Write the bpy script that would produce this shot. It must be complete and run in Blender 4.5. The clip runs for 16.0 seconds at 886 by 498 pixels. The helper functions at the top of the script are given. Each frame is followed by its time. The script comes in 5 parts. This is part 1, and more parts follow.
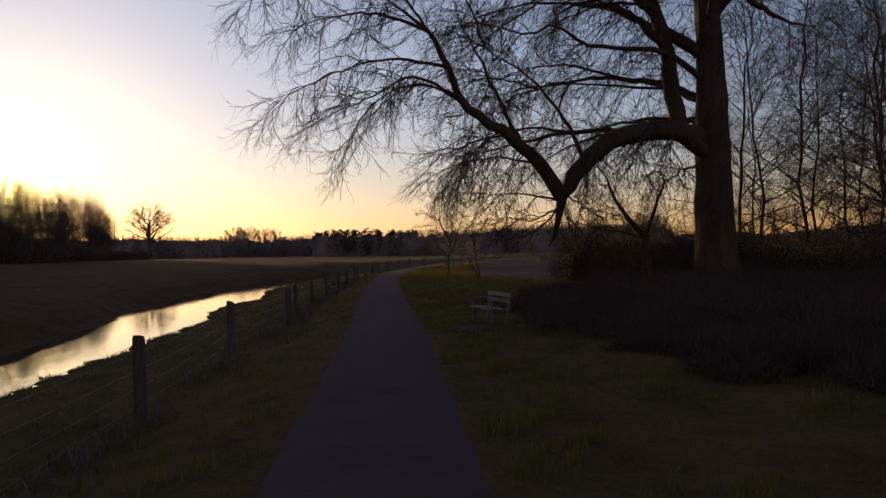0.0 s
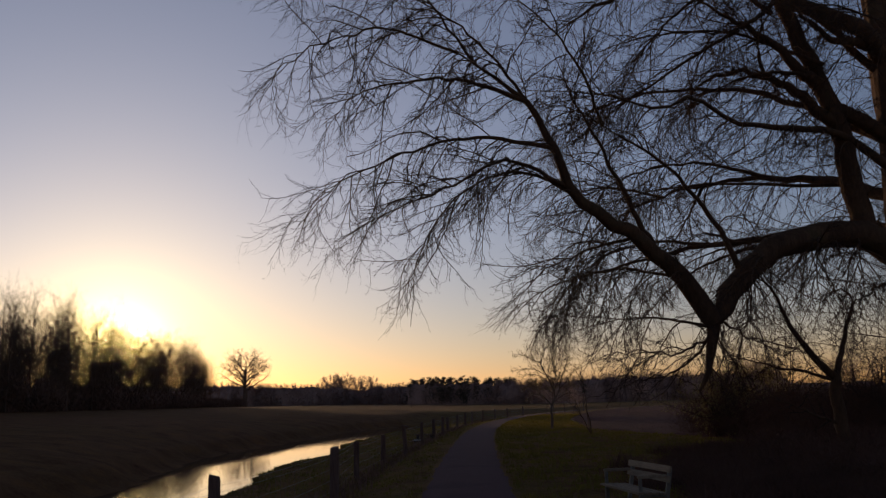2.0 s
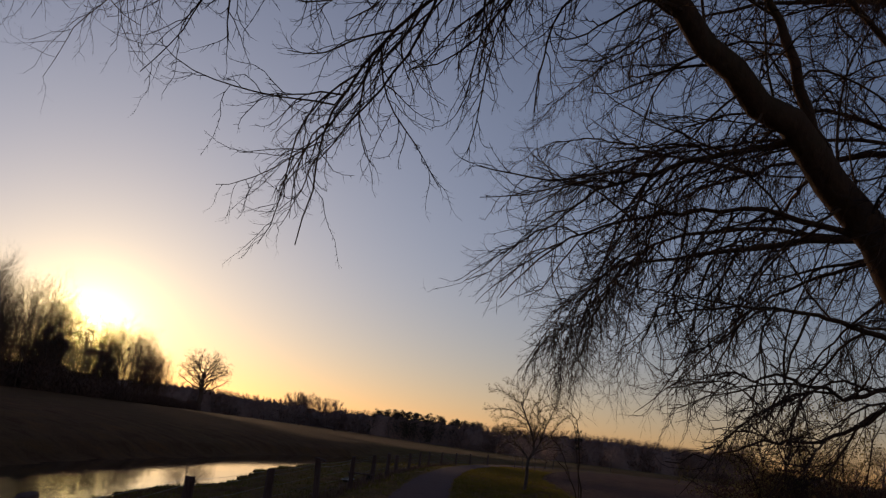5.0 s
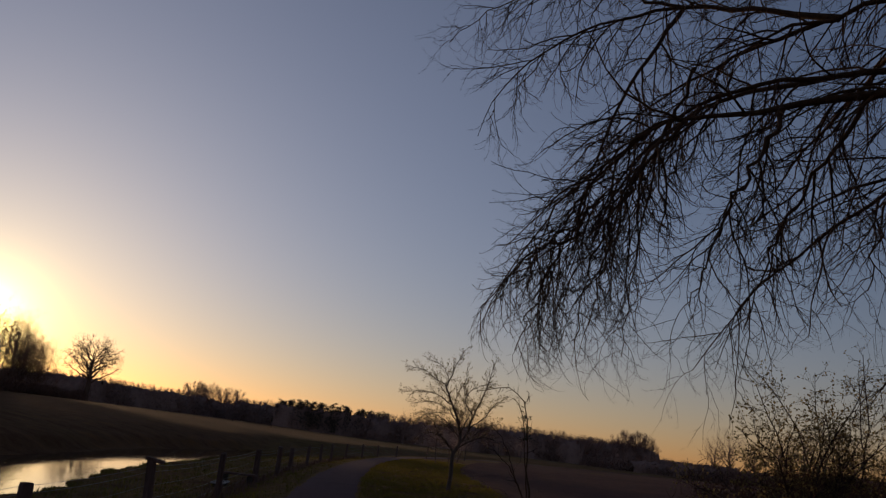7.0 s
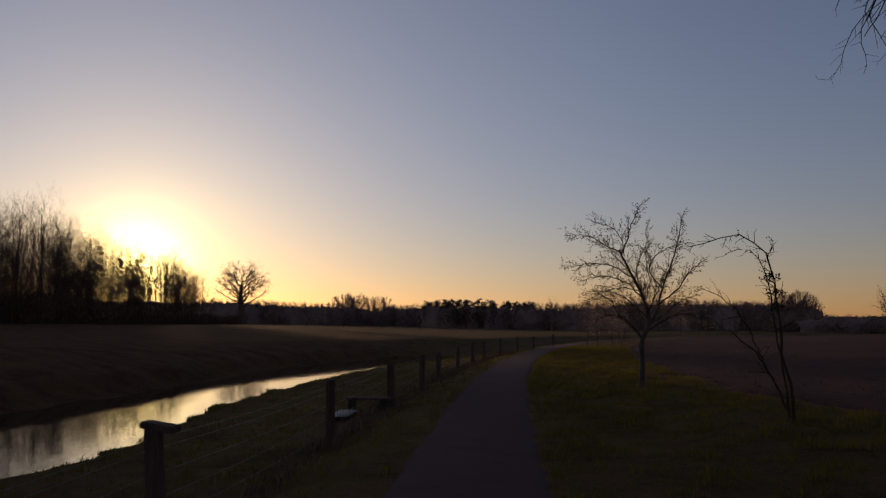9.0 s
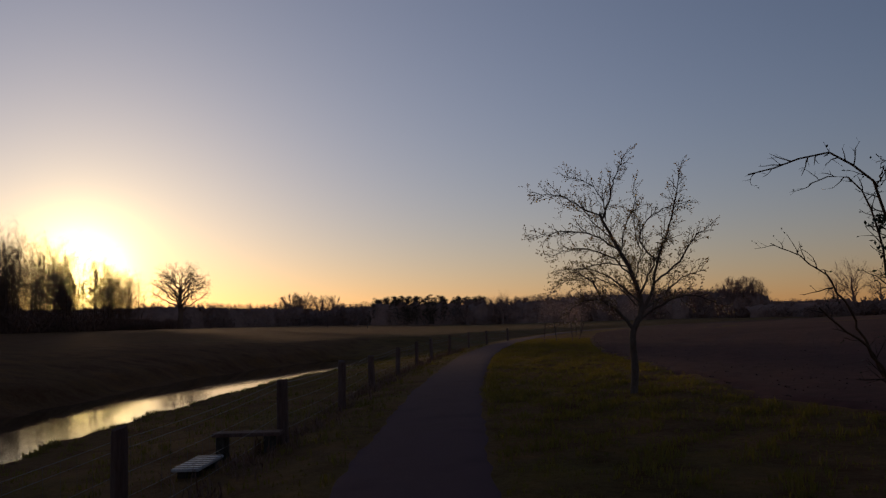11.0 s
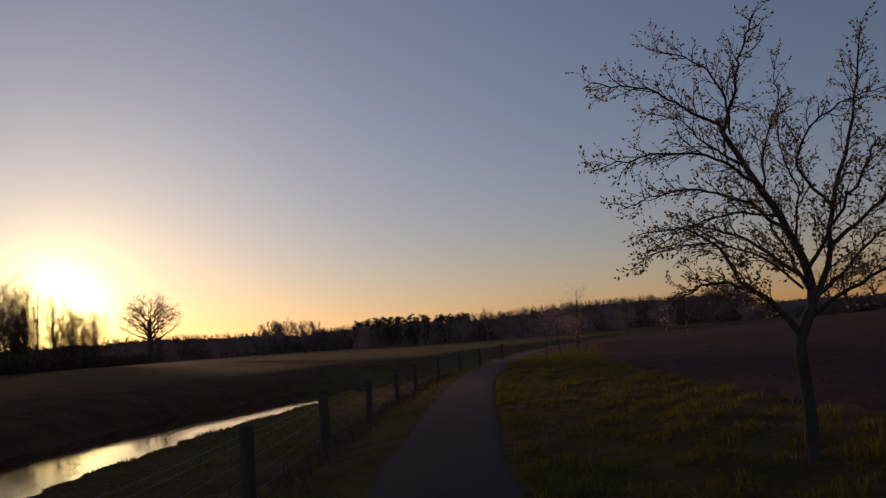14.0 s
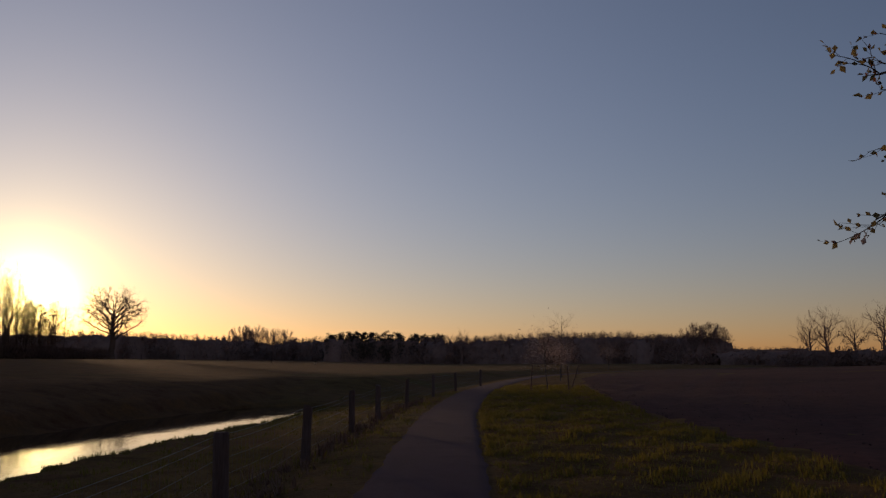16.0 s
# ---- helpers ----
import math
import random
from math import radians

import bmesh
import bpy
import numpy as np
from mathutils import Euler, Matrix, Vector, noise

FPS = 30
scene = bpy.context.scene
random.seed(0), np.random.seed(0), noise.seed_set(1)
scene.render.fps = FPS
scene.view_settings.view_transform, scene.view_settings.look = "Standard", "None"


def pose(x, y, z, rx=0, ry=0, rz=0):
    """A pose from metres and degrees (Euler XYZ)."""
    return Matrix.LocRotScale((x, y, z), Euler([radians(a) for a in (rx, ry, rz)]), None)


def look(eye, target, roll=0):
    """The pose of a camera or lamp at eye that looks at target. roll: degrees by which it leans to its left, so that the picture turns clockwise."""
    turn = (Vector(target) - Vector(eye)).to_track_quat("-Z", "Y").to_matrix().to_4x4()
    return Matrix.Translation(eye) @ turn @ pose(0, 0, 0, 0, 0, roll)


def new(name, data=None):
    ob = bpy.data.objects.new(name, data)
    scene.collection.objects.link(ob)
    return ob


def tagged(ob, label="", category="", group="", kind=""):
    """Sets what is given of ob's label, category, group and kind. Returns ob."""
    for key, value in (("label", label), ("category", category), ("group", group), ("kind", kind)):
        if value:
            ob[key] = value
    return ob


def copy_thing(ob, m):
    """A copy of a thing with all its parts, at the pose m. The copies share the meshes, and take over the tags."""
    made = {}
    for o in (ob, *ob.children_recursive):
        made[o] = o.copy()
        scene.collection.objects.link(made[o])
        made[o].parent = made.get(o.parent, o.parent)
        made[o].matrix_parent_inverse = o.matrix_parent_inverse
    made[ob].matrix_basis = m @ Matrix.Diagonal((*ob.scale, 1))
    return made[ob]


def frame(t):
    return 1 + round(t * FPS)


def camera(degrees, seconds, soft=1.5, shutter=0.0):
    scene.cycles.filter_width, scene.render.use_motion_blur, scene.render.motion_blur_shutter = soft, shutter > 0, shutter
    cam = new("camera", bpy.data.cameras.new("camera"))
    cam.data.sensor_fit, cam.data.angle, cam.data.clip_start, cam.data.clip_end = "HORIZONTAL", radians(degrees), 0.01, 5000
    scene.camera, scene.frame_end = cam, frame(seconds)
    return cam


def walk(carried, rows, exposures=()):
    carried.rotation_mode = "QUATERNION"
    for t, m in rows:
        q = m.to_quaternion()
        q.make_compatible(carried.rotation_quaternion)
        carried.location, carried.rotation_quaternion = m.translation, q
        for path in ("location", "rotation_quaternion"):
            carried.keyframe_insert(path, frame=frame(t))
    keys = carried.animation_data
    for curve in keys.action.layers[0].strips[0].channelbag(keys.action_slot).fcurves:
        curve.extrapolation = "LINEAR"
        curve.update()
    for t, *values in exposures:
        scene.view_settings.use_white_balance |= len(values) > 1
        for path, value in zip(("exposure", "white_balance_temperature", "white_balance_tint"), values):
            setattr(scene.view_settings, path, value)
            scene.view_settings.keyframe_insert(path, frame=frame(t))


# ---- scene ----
cam = camera(55, 16.0, 1.3)
PATH = [
    (0.0, look((-0.00, 0.00, 1.68), (0.590, 9.982, 1.718), -1.77)),
    (0.2, look((0.02, 0.68, 1.67), (0.626, 10.664, 1.700), -1.51)),
    (0.5, look((0.06, 1.71, 1.65), (-0.016, 11.703, 1.893), -1.11)),
    (0.7, look((0.08, 2.37, 1.67), (0.384, 12.362, 1.901), -2.17)),
    (1.0, look((0.11, 3.36, 1.70), (0.271, 13.358, 2.025), -3.75)),
    (1.2, look((0.13, 4.06, 1.69), (-0.259, 14.046, 2.108), -3.04)),
    (1.5, look((0.17, 5.11, 1.68), (-0.044, 15.061, 2.655), -1.98)),
    (1.7, look((0.17, 5.77, 1.66), (0.203, 15.686, 2.968), -1.79)),
    (2.0, look((0.18, 6.77, 1.63), (-0.312, 16.591, 3.417), -1.50)),
    (2.2, look((0.22, 7.51, 1.66), (0.140, 17.359, 3.383), -2.05)),
    (2.5, look((0.28, 8.62, 1.72), (0.581, 18.408, 3.755), -2.88)),
    (2.7, look((0.34, 9.19, 1.70), (0.405, 18.997, 3.649), -0.75)),
    (3.0, look((0.42, 10.04, 1.67), (1.180, 19.758, 3.904), 2.45)),
    (3.2, look((0.38, 10.62, 1.64), (1.630, 20.293, 3.832), 3.38)),
    (3.5, look((0.32, 11.48, 1.59), (1.282, 21.157, 3.930), 4.78)),
    (3.7, look((0.33, 12.25, 1.59), (1.034, 21.988, 3.758), 5.38)),
    (4.0, look((0.34, 13.40, 1.59), (0.564, 23.123, 3.937), 6.27)),
    (4.2, look((0.32, 14.11, 1.58), (-0.436, 23.843, 3.746), 8.17)),
    (6.3, look((0.20, 22.57, 1.67), (0.607, 32.294, 3.973), 5.32)),
    (6.5, look((0.14, 23.32, 1.68), (0.351, 33.079, 3.869), 6.68)),
    (6.7, look((0.15, 23.99, 1.65), (0.458, 33.781, 3.644), 6.71)),
    (7.0, look((0.17, 24.98, 1.60), (0.852, 34.705, 3.837), 6.76)),
    (7.2, look((0.09, 25.76, 1.63), (0.645, 35.505, 3.789), 7.86)),
    (7.5, look((-0.02, 26.92, 1.67), (0.405, 36.668, 3.856), 9.50)),
    (7.7, look((-0.07, 27.73, 1.68), (0.003, 37.579, 3.426), 7.27)),
    (8.0, look((-0.14, 28.95, 1.69), (-1.524, 38.784, 2.903), 3.92)),
    (8.2, look((-0.11, 29.75, 1.66), (-1.464, 39.622, 2.497), 2.58)),
    (8.5, look((-0.07, 30.94, 1.61), (-0.699, 40.874, 2.579), 0.56)),
    (8.7, look((-0.09, 31.63, 1.64), (-0.763, 41.562, 2.626), 0.40)),
    (9.0, look((-0.13, 32.67, 1.68), (-0.878, 42.601, 2.594), 0.15)),
    (9.2, look((-0.12, 33.30, 1.67), (-0.297, 43.258, 2.540), -1.17)),
    (9.5, look((-0.11, 34.24, 1.65), (-0.530, 44.190, 2.550), -3.14)),
    (9.7, look((-0.06, 34.91, 1.64), (-0.381, 44.863, 2.508), -2.41)),
    (10.0, look((0.02, 35.91, 1.62), (0.019, 45.862, 2.558), -1.31)),
    (10.2, look((0.00, 36.56, 1.64), (-0.413, 46.518, 2.488), -1.59)),
    (12.3, look((-0.08, 42.98, 1.62), (0.316, 52.897, 2.872), -2.16)),
    (12.5, look((-0.15, 43.57, 1.68), (-0.548, 53.465, 3.051), -3.02)),
    (12.7, look((-0.14, 44.19, 1.66), (-0.939, 54.086, 2.893), -2.60)),
    (13.0, look((-0.13, 45.13, 1.63), (0.321, 55.052, 2.827), -1.96)),
    (13.2, look((-0.18, 45.62, 1.64), (-0.206, 55.576, 2.584), -1.03)),
    (13.5, look((-0.26, 46.35, 1.65), (-1.430, 56.254, 2.396), 0.36)),
    (13.7, look((-0.27, 47.03, 1.65), (0.145, 56.994, 2.417), -1.71)),
    (14.0, look((-0.29, 48.06, 1.64), (-0.187, 57.998, 2.713), -4.81)),
    (14.2, look((-0.29, 48.67, 1.62), (-0.560, 58.611, 2.628), -4.04)),
    (14.5, look((-0.29, 49.58, 1.58), (0.081, 59.469, 3.012), -2.88)),
    (14.7, look((-0.32, 50.23, 1.62), (-0.176, 60.136, 2.988), -2.06)),
    (15.0, look((-0.37, 51.21, 1.67), (-0.716, 61.147, 2.751), -0.83)),
    (15.2, look((-0.37, 51.79, 1.66), (-0.209, 61.739, 2.622), -1.49)),
    (15.5, look((-0.38, 52.65, 1.65), (-0.360, 62.606, 2.578), -2.48)),
    (15.7, look((-0.34, 53.26, 1.63), (-0.481, 63.224, 2.445), -1.52)),
    (16.0, look((-0.29, 54.17, 1.61), (0.040, 64.080, 2.919), -0.08)),
]
walk(cam, PATH, [(0.0, 0.75), (1.5, 0.4), (2.5, 0.2), (4.0, 0.2), (6.5, 0.0), (16.0, 0.05)])

# ---- sky and sun: low evening sun, az -24 degrees, 3.5 degrees up ----
SUN_AZ, SUN_EL = radians(-24.0), radians(3.5)
SKY_TINT = (0.757, 0.71, 0.93)
HAZE_BROAD = (20.0, (2.8, 2.62, 2.85))
HAZE_MID = (6.0, (4.7, 3.6, 0.4))
HAZE_NARROW = (0.92, (320.0, 230.0, 85.0))
HAZE_LOW = (4.0, 45.0, (1.02, 0.93, 0.68))
HAZE_DUSK = (7.5, 50.0, (1.0, 0.8, 1.08))
world = bpy.data.worlds.new("evening_sky")
scene.world = world
world.use_nodes = True
wn = world.node_tree
sky = wn.nodes.new("ShaderNodeTexSky")
sky.sky_type = "NISHITA"
sky.sun_disc = False
sky.sun_elevation = SUN_EL
sky.sun_rotation = SUN_AZ
sky.altitude = 50
sky.air_density = 1.0
sky.dust_density = 0.22
sky.ozone_density = 1.5
# evening haze: light scattered forward round the sun, broad and pale, narrow and yellow
SUN_DIR = (math.sin(SUN_AZ) * math.cos(SUN_EL), math.cos(SUN_AZ) * math.cos(SUN_EL), math.sin(SUN_EL))


def wmath(op, a, b=None):
    n = wn.nodes.new("ShaderNodeMath")
    n.operation = op
    for i, v in enumerate((a, b)):
        if isinstance(v, (int, float)):
            n.inputs[i].default_value = v
        elif v is not None:
            wn.links.new(v, n.inputs[i])
    return n.outputs[0]


def wcolour(fac, colour, add):
    c = wn.nodes.new("ShaderNodeVectorMath")
    c.operation = "MULTIPLY_ADD"
    c.inputs[1].default_value = colour
    wn.links.new(fac, c.inputs[0])
    if isinstance(add, tuple):
        c.inputs[2].default_value = add
    else:
        wn.links.new(add, c.inputs[2])
    return c.outputs[0]


way = wn.nodes.new("ShaderNodeTexCoord").outputs["Generated"]
dot = wn.nodes.new("ShaderNodeVectorMath")
dot.operation = "DOT_PRODUCT"
dot.inputs[1].default_value = SUN_DIR
wn.links.new(way, dot.inputs[0])
off_sun = wmath("ARCCOSINE", wmath("MINIMUM", dot.outputs["Value"], 1.0))
broad = wmath("EXPONENT", wmath("MULTIPLY", off_sun, -1 / radians(HAZE_BROAD[0])))
narrow = wmath("EXPONENT", wmath("MULTIPLY", off_sun, -1 / radians(HAZE_NARROW[0])))
clear = wcolour(sky.outputs[0], SKY_TINT, (0.0, 0.0, 0.0))
mid = wmath("EXPONENT", wmath("MULTIPLY", off_sun, -1 / radians(HAZE_MID[0])))
hazy = wcolour(narrow, HAZE_NARROW[1], wcolour(mid, HAZE_MID[1], wcolour(broad, HAZE_BROAD[1], clear)))
# light that comes through the low haze loses blue
split = wn.nodes.new("ShaderNodeSeparateXYZ")
wn.links.new(way, split.inputs[0])
height = wmath("ARCSINE", wmath("MAXIMUM", split.outputs[2], 0.0))
low = wmath("MULTIPLY", wmath("EXPONENT", wmath("MULTIPLY", height, -1 / radians(HAZE_LOW[0]))),
            wmath("EXPONENT", wmath("MULTIPLY", off_sun, -1 / radians(HAZE_LOW[1]))))
redden = wn.nodes.new("ShaderNodeVectorMath")
redden.operation = "MULTIPLY"
wn.links.new(hazy, redden.inputs[0])
wn.links.new(wcolour(low, tuple(v - 1 for v in HAZE_LOW[2]), (1.0, 1.0, 1.0)), redden.inputs[1])
# away from the sun the low sky turns to dusky pink
dusk = wmath("MULTIPLY", wmath("EXPONENT", wmath("MULTIPLY", height, -1 / radians(HAZE_DUSK[0]))),
             wmath("SUBTRACT", 1.0, wmath("EXPONENT", wmath("MULTIPLY", off_sun, -1 / radians(HAZE_DUSK[1])))))
pink = wn.nodes.new("ShaderNodeVectorMath")
pink.operation = "MULTIPLY"
wn.links.new(redden.outputs[0], pink.inputs[0])
wn.links.new(wcolour(dusk, tuple(v - 1 for v in HAZE_DUSK[2]), (1.0, 1.0, 1.0)), pink.inputs[1])
wn.links.new(pink.outputs[0], wn.nodes["Background"].inputs[0])
wn.nodes["Background"].inputs[1].default_value = 0.105
sun = new("sun", bpy.data.lights.new("sun", "SUN"))
sun.data.energy = 1.4
sun.data.color = (1.0, 0.62, 0.34)
sun.data.angle = radians(1.5)
sun.matrix_world = look((100 * math.sin(SUN_AZ), 100 * math.cos(SUN_AZ), 100 * math.tan(SUN_EL)), (0, 0, 0))

# ---- helpers ----
RNG = np.random.default_rng(7)


def lerp_table(v, ks, vs):
    return np.interp(v, ks, vs)


def smooth(a, b, v):
    t = np.clip((v - a) / (b - a), 0, 1)
    return t * t * (3 - 2 * t)


def mesh_of(name, verts, faces, material, shade=False):
    me = bpy.data.meshes.new(name)
    verts = np.asarray(verts, dtype=np.float32)
    faces = np.asarray(faces, dtype=np.int32)
    n, k = faces.shape
    me.vertices.add(len(verts))
    me.vertices.foreach_set("co", verts.ravel())
    me.loops.add(n * k)
    me.loops.foreach_set("vertex_index", faces.ravel())
    me.polygons.add(n)
    me.polygons.foreach_set("loop_start", np.arange(0, n * k, k, dtype=np.int32))
    if shade:
        me.polygons.foreach_set("use_smooth", np.ones(n, dtype=bool))
    me.update(calc_edges=True)
    me.validate()
    me.materials.append(material)
    return me


def thing(name, label, category, at=(0, 0, 0), group="", kind=""):
    ob = new(name)
    ob.empty_display_size = 0.3
    ob.location = at
    return tagged(ob, label, category, group, kind)


def part(name, me, parent, label=""):
    ob = new(name, me)
    ob.parent = parent
    return tagged(ob, label)


def bm_mesh(name, bm, material, shade=False):
    me = bpy.data.meshes.new(name)
    bm.normal_update()
    bm.to_mesh(me)
    bm.free()
    if shade:
        me.polygons.foreach_set("use_smooth", np.ones(len(me.polygons), dtype=bool))
    me.materials.append(material)
    return me


def box_bm(size, at=(0, 0, 0), bevel=0.0, bm=None, turn=None):
    bm = bm or bmesh.new()
    got = bmesh.ops.create_cube(bm, size=1.0)["verts"]
    bmesh.ops.scale(bm, vec=size, verts=got)
    if bevel:
        edges = list({e for v in got for e in v.link_edges})
        r = bmesh.ops.bevel(bm, geom=edges, offset=bevel, segments=2, affect="EDGES")
        got = list({v for f in r["faces"] for v in f.verts} | {v for v in got if v.is_valid})
    if turn:
        bmesh.ops.transform(bm, matrix=turn, verts=got)
    bmesh.ops.translate(bm, vec=at, verts=got)
    return bm


# ---- materials ----
def nodes_of(name, rough=0.9, spec=0.15):
    m = bpy.data.materials.new(name)
    m.use_nodes = True
    t = m.node_tree
    b = t.nodes["Principled BSDF"]
    b.inputs["Roughness"].default_value = rough
    b.inputs["Specular IOR Level"].default_value = spec
    return m, t, b


def noise_node(t, scale, detail=4.0, rough=0.55, vec=None):
    n = t.nodes.new("ShaderNodeTexNoise")
    n.inputs["Scale"].default_value = scale
    n.inputs["Detail"].default_value = detail
    n.inputs["Roughness"].default_value = rough
    if vec:
        t.links.new(vec, n.inputs["Vector"])
    return n


def ramp_node(t, fac, stops):
    r = t.nodes.new("ShaderNodeValToRGB")
    while len(r.color_ramp.elements) < len(stops):
        r.color_ramp.elements.new(0.5)
    for e, (p, c) in zip(r.color_ramp.elements, stops):
        e.position, e.color = p, (*c, 1)
    t.links.new(fac, r.inputs[0])
    return r


def mix_node(t, a, b, fac, mode="MIX"):
    m = t.nodes.new("ShaderNodeMix")
    m.data_type, m.blend_type = "RGBA", mode
    t.links.new(a, m.inputs[6])
    t.links.new(b, m.inputs[7])
    if isinstance(fac, float):
        m.inputs[0].default_value = fac
    else:
        t.links.new(fac, m.inputs[0])
    return m.outputs[2]


def two_scale(name, coarse, fine, stops, fine_stops, rough=0.9, spec=0.15, bump=0.3, stretch=None):
    m, t, b = nodes_of(name, rough, spec)
    co = t.nodes.new("ShaderNodeTexCoord").outputs["Object"]
    if stretch:
        mp = t.nodes.new("ShaderNodeMapping")
        mp.inputs["Scale"].default_value = stretch
        t.links.new(co, mp.inputs["Vector"])
        co = mp.outputs[0]
    n1, n2 = noise_node(t, coarse, 5, 0.6, co), noise_node(t, fine, 6, 0.65, co)
    a, c = ramp_node(t, n1.outputs[0], stops), ramp_node(t, n2.outputs[0], fine_stops)
    t.links.new(mix_node(t, a.outputs[0], c.outputs[0], 0.8, "MULTIPLY"), b.inputs["Base Color"])
    if bump:
        bp = t.nodes.new("ShaderNodeBump")
        bp.inputs["Strength"].default_value = bump
        bp.inputs["Distance"].default_value = 0.03
        t.links.new(n2.outputs[0], bp.inputs["Height"])
        t.links.new(bp.outputs[0], b.inputs["Normal"])
    return m


GREY = [(0.3, (0.55, 0.55, 0.55)), (0.7, (1.0, 1.0, 1.0))]
BARK = two_scale("beech_bark", 1.4, 14, [(0.3, (0.075, 0.043, 0.027)), (0.55, (0.135, 0.078, 0.047)), (0.75, (0.11, 0.082, 0.042))], GREY, 0.9, 0.15, 1.0, (1, 1, 0.35))
TWIG = two_scale("twig_bark", 2.0, 30, [(0.3, (0.06, 0.037, 0.03)), (0.7, (0.095, 0.06, 0.047))], GREY, 0.85, 0.12, 0)
# distance haze is put into this colour: bark of the far trees, lightened
HAZED_WOOD = two_scale("hazed_bark", 0.3, 3, [(0.3, (0.28, 0.18, 0.15)), (0.7, (0.41, 0.27, 0.225))], GREY, 0.95, 0.0, 0)
ROW_BARK = two_scale("row_bark", 0.6, 5, [(0.3, (0.14, 0.09, 0.065)), (0.7, (0.22, 0.145, 0.105))], GREY, 0.95, 0.0, 0)
BRUSH = two_scale("dark_brush", 0.3, 3, [(0.3, (0.16, 0.095, 0.07)), (0.7, (0.25, 0.15, 0.11))], GREY, 0.97, 0.0, 0)
PLUM_BARK = two_scale("plum_bark", 3, 25, [(0.3, (0.11, 0.078, 0.06)), (0.7, (0.21, 0.16, 0.128))], GREY, 0.9, 0.15, 0.6, (1, 1, 0.5))
POST_WOOD = two_scale("weathered_post", 5, 40, [(0.3, (0.12, 0.072, 0.06)), (0.7, (0.21, 0.135, 0.115))], GREY, 0.92, 0.1, 0.6, (1, 1, 0.12))
BENCH_WOOD = two_scale("bench_plank", 4, 35, [(0.3, (0.2, 0.15, 0.11)), (0.7, (0.32, 0.25, 0.18))], GREY, 0.75, 0.2, 0.35, (1, 0.12, 1))
TABLE_TOP = two_scale("pale_slab", 4, 45, [(0.3, (0.4, 0.39, 0.4)), (0.7, (0.58, 0.57, 0.58))], GREY, 0.45, 0.4, 0.2)
DARK_BLOCK = two_scale("dark_block", 5, 40, [(0.3, (0.05, 0.042, 0.035)), (0.7, (0.1, 0.085, 0.07))], GREY, 0.9, 0.1, 0.4)
BENCH_METAL = two_scale("bench_frame_paint", 6, 60, [(0.3, (0.11, 0.1, 0.09)), (0.7, (0.17, 0.155, 0.135))], GREY, 0.45, 0.4, 0.1)
BARE_SOIL = two_scale("bare_soil", 4, 50, [(0.3, (0.06, 0.042, 0.036)), (0.7, (0.1, 0.07, 0.06))], GREY, 0.9, 0.15, 0.3)
PATH_MAT = two_scale("fine_gravel", 0.8, 60, [(0.25, (0.09, 0.047, 0.058)), (0.5, (0.125, 0.066, 0.08)), (0.78, (0.11, 0.06, 0.066))], [(0.25, (0.45, 0.45, 0.45)), (0.75, (1, 1, 1))], 0.95, 0.1, 0.5)
SOIL = two_scale("ploughed_soil", 0.12, 2.5, [(0.3, (0.084, 0.034, 0.032)), (0.7, (0.125, 0.05, 0.046))], [(0.3, (0.5, 0.5, 0.5)), (0.7, (1, 1, 1))], 0.98, 0.05, 0.8)
CLOD = two_scale("soil_clods", 1.2, 12, [(0.3, (0.085, 0.052, 0.05)), (0.7, (0.13, 0.08, 0.074))], GREY, 0.98, 0.05, 0.3)
BRAMBLE = two_scale("bramble_stems", 0.8, 12, [(0.3, (0.11, 0.058, 0.043)), (0.7, (0.17, 0.093, 0.068))], GREY, 0.95, 0.05, 0)
STRAW = two_scale("dead_stalks", 0.8, 12, [(0.3, (0.2, 0.115, 0.085)), (0.7, (0.29, 0.17, 0.125))], GREY, 0.95, 0.05, 0)
PINE = two_scale("pine_needles", 0.2, 2, [(0.3, (0.1, 0.08, 0.06)), (0.7, (0.15, 0.125, 0.09))], GREY, 0.95, 0.0, 0)
# far brush, likewise lightened in its colour to stand in for haze
HAZED_THICKET = two_scale("hazed_thicket", 0.15, 1.5, [(0.3, (0.28, 0.175, 0.14)), (0.7, (0.4, 0.255, 0.21))], GREY, 0.97, 0.0, 0)
IVY = two_scale("ivy_leaves", 3, 30, [(0.3, (0.03, 0.045, 0.018)), (0.7, (0.06, 0.075, 0.03))], GREY, 0.5, 0.3, 0)


def leaf_mat(name, c, through_c):
    m, t, b = nodes_of(name, 0.7, 0.15)
    r = ramp_node(t, noise_node(t, 6).outputs[0], [(0.3, tuple(v * 0.7 for v in c)), (0.7, c)])
    t.links.new(r.outputs[0], b.inputs["Base Color"])
    tr = t.nodes.new("ShaderNodeBsdfTranslucent")
    tr.inputs[0].default_value = (*through_c, 1)
    mx = t.nodes.new("ShaderNodeMixShader")
    mx.inputs[0].default_value = 0.4
    t.links.new(b.outputs[0], mx.inputs[1])
    t.links.new(tr.outputs[0], mx.inputs[2])
    t.links.new(mx.outputs[0], t.nodes["Material Output"].inputs[0])
    return m


BLOSSOM = leaf_mat("blossom_petals", (0.62, 0.5, 0.46), (0.55, 0.38, 0.3))
LEAFLET = leaf_mat("young_leaf", (0.2, 0.17, 0.08), (0.34, 0.25, 0.1))
BUD = leaf_mat("reddish_bud", (0.2, 0.1, 0.07), (0.3, 0.13, 0.07))
BLADE = leaf_mat("grass_blade", (0.125, 0.1, 0.028), (0.24, 0.19, 0.034))

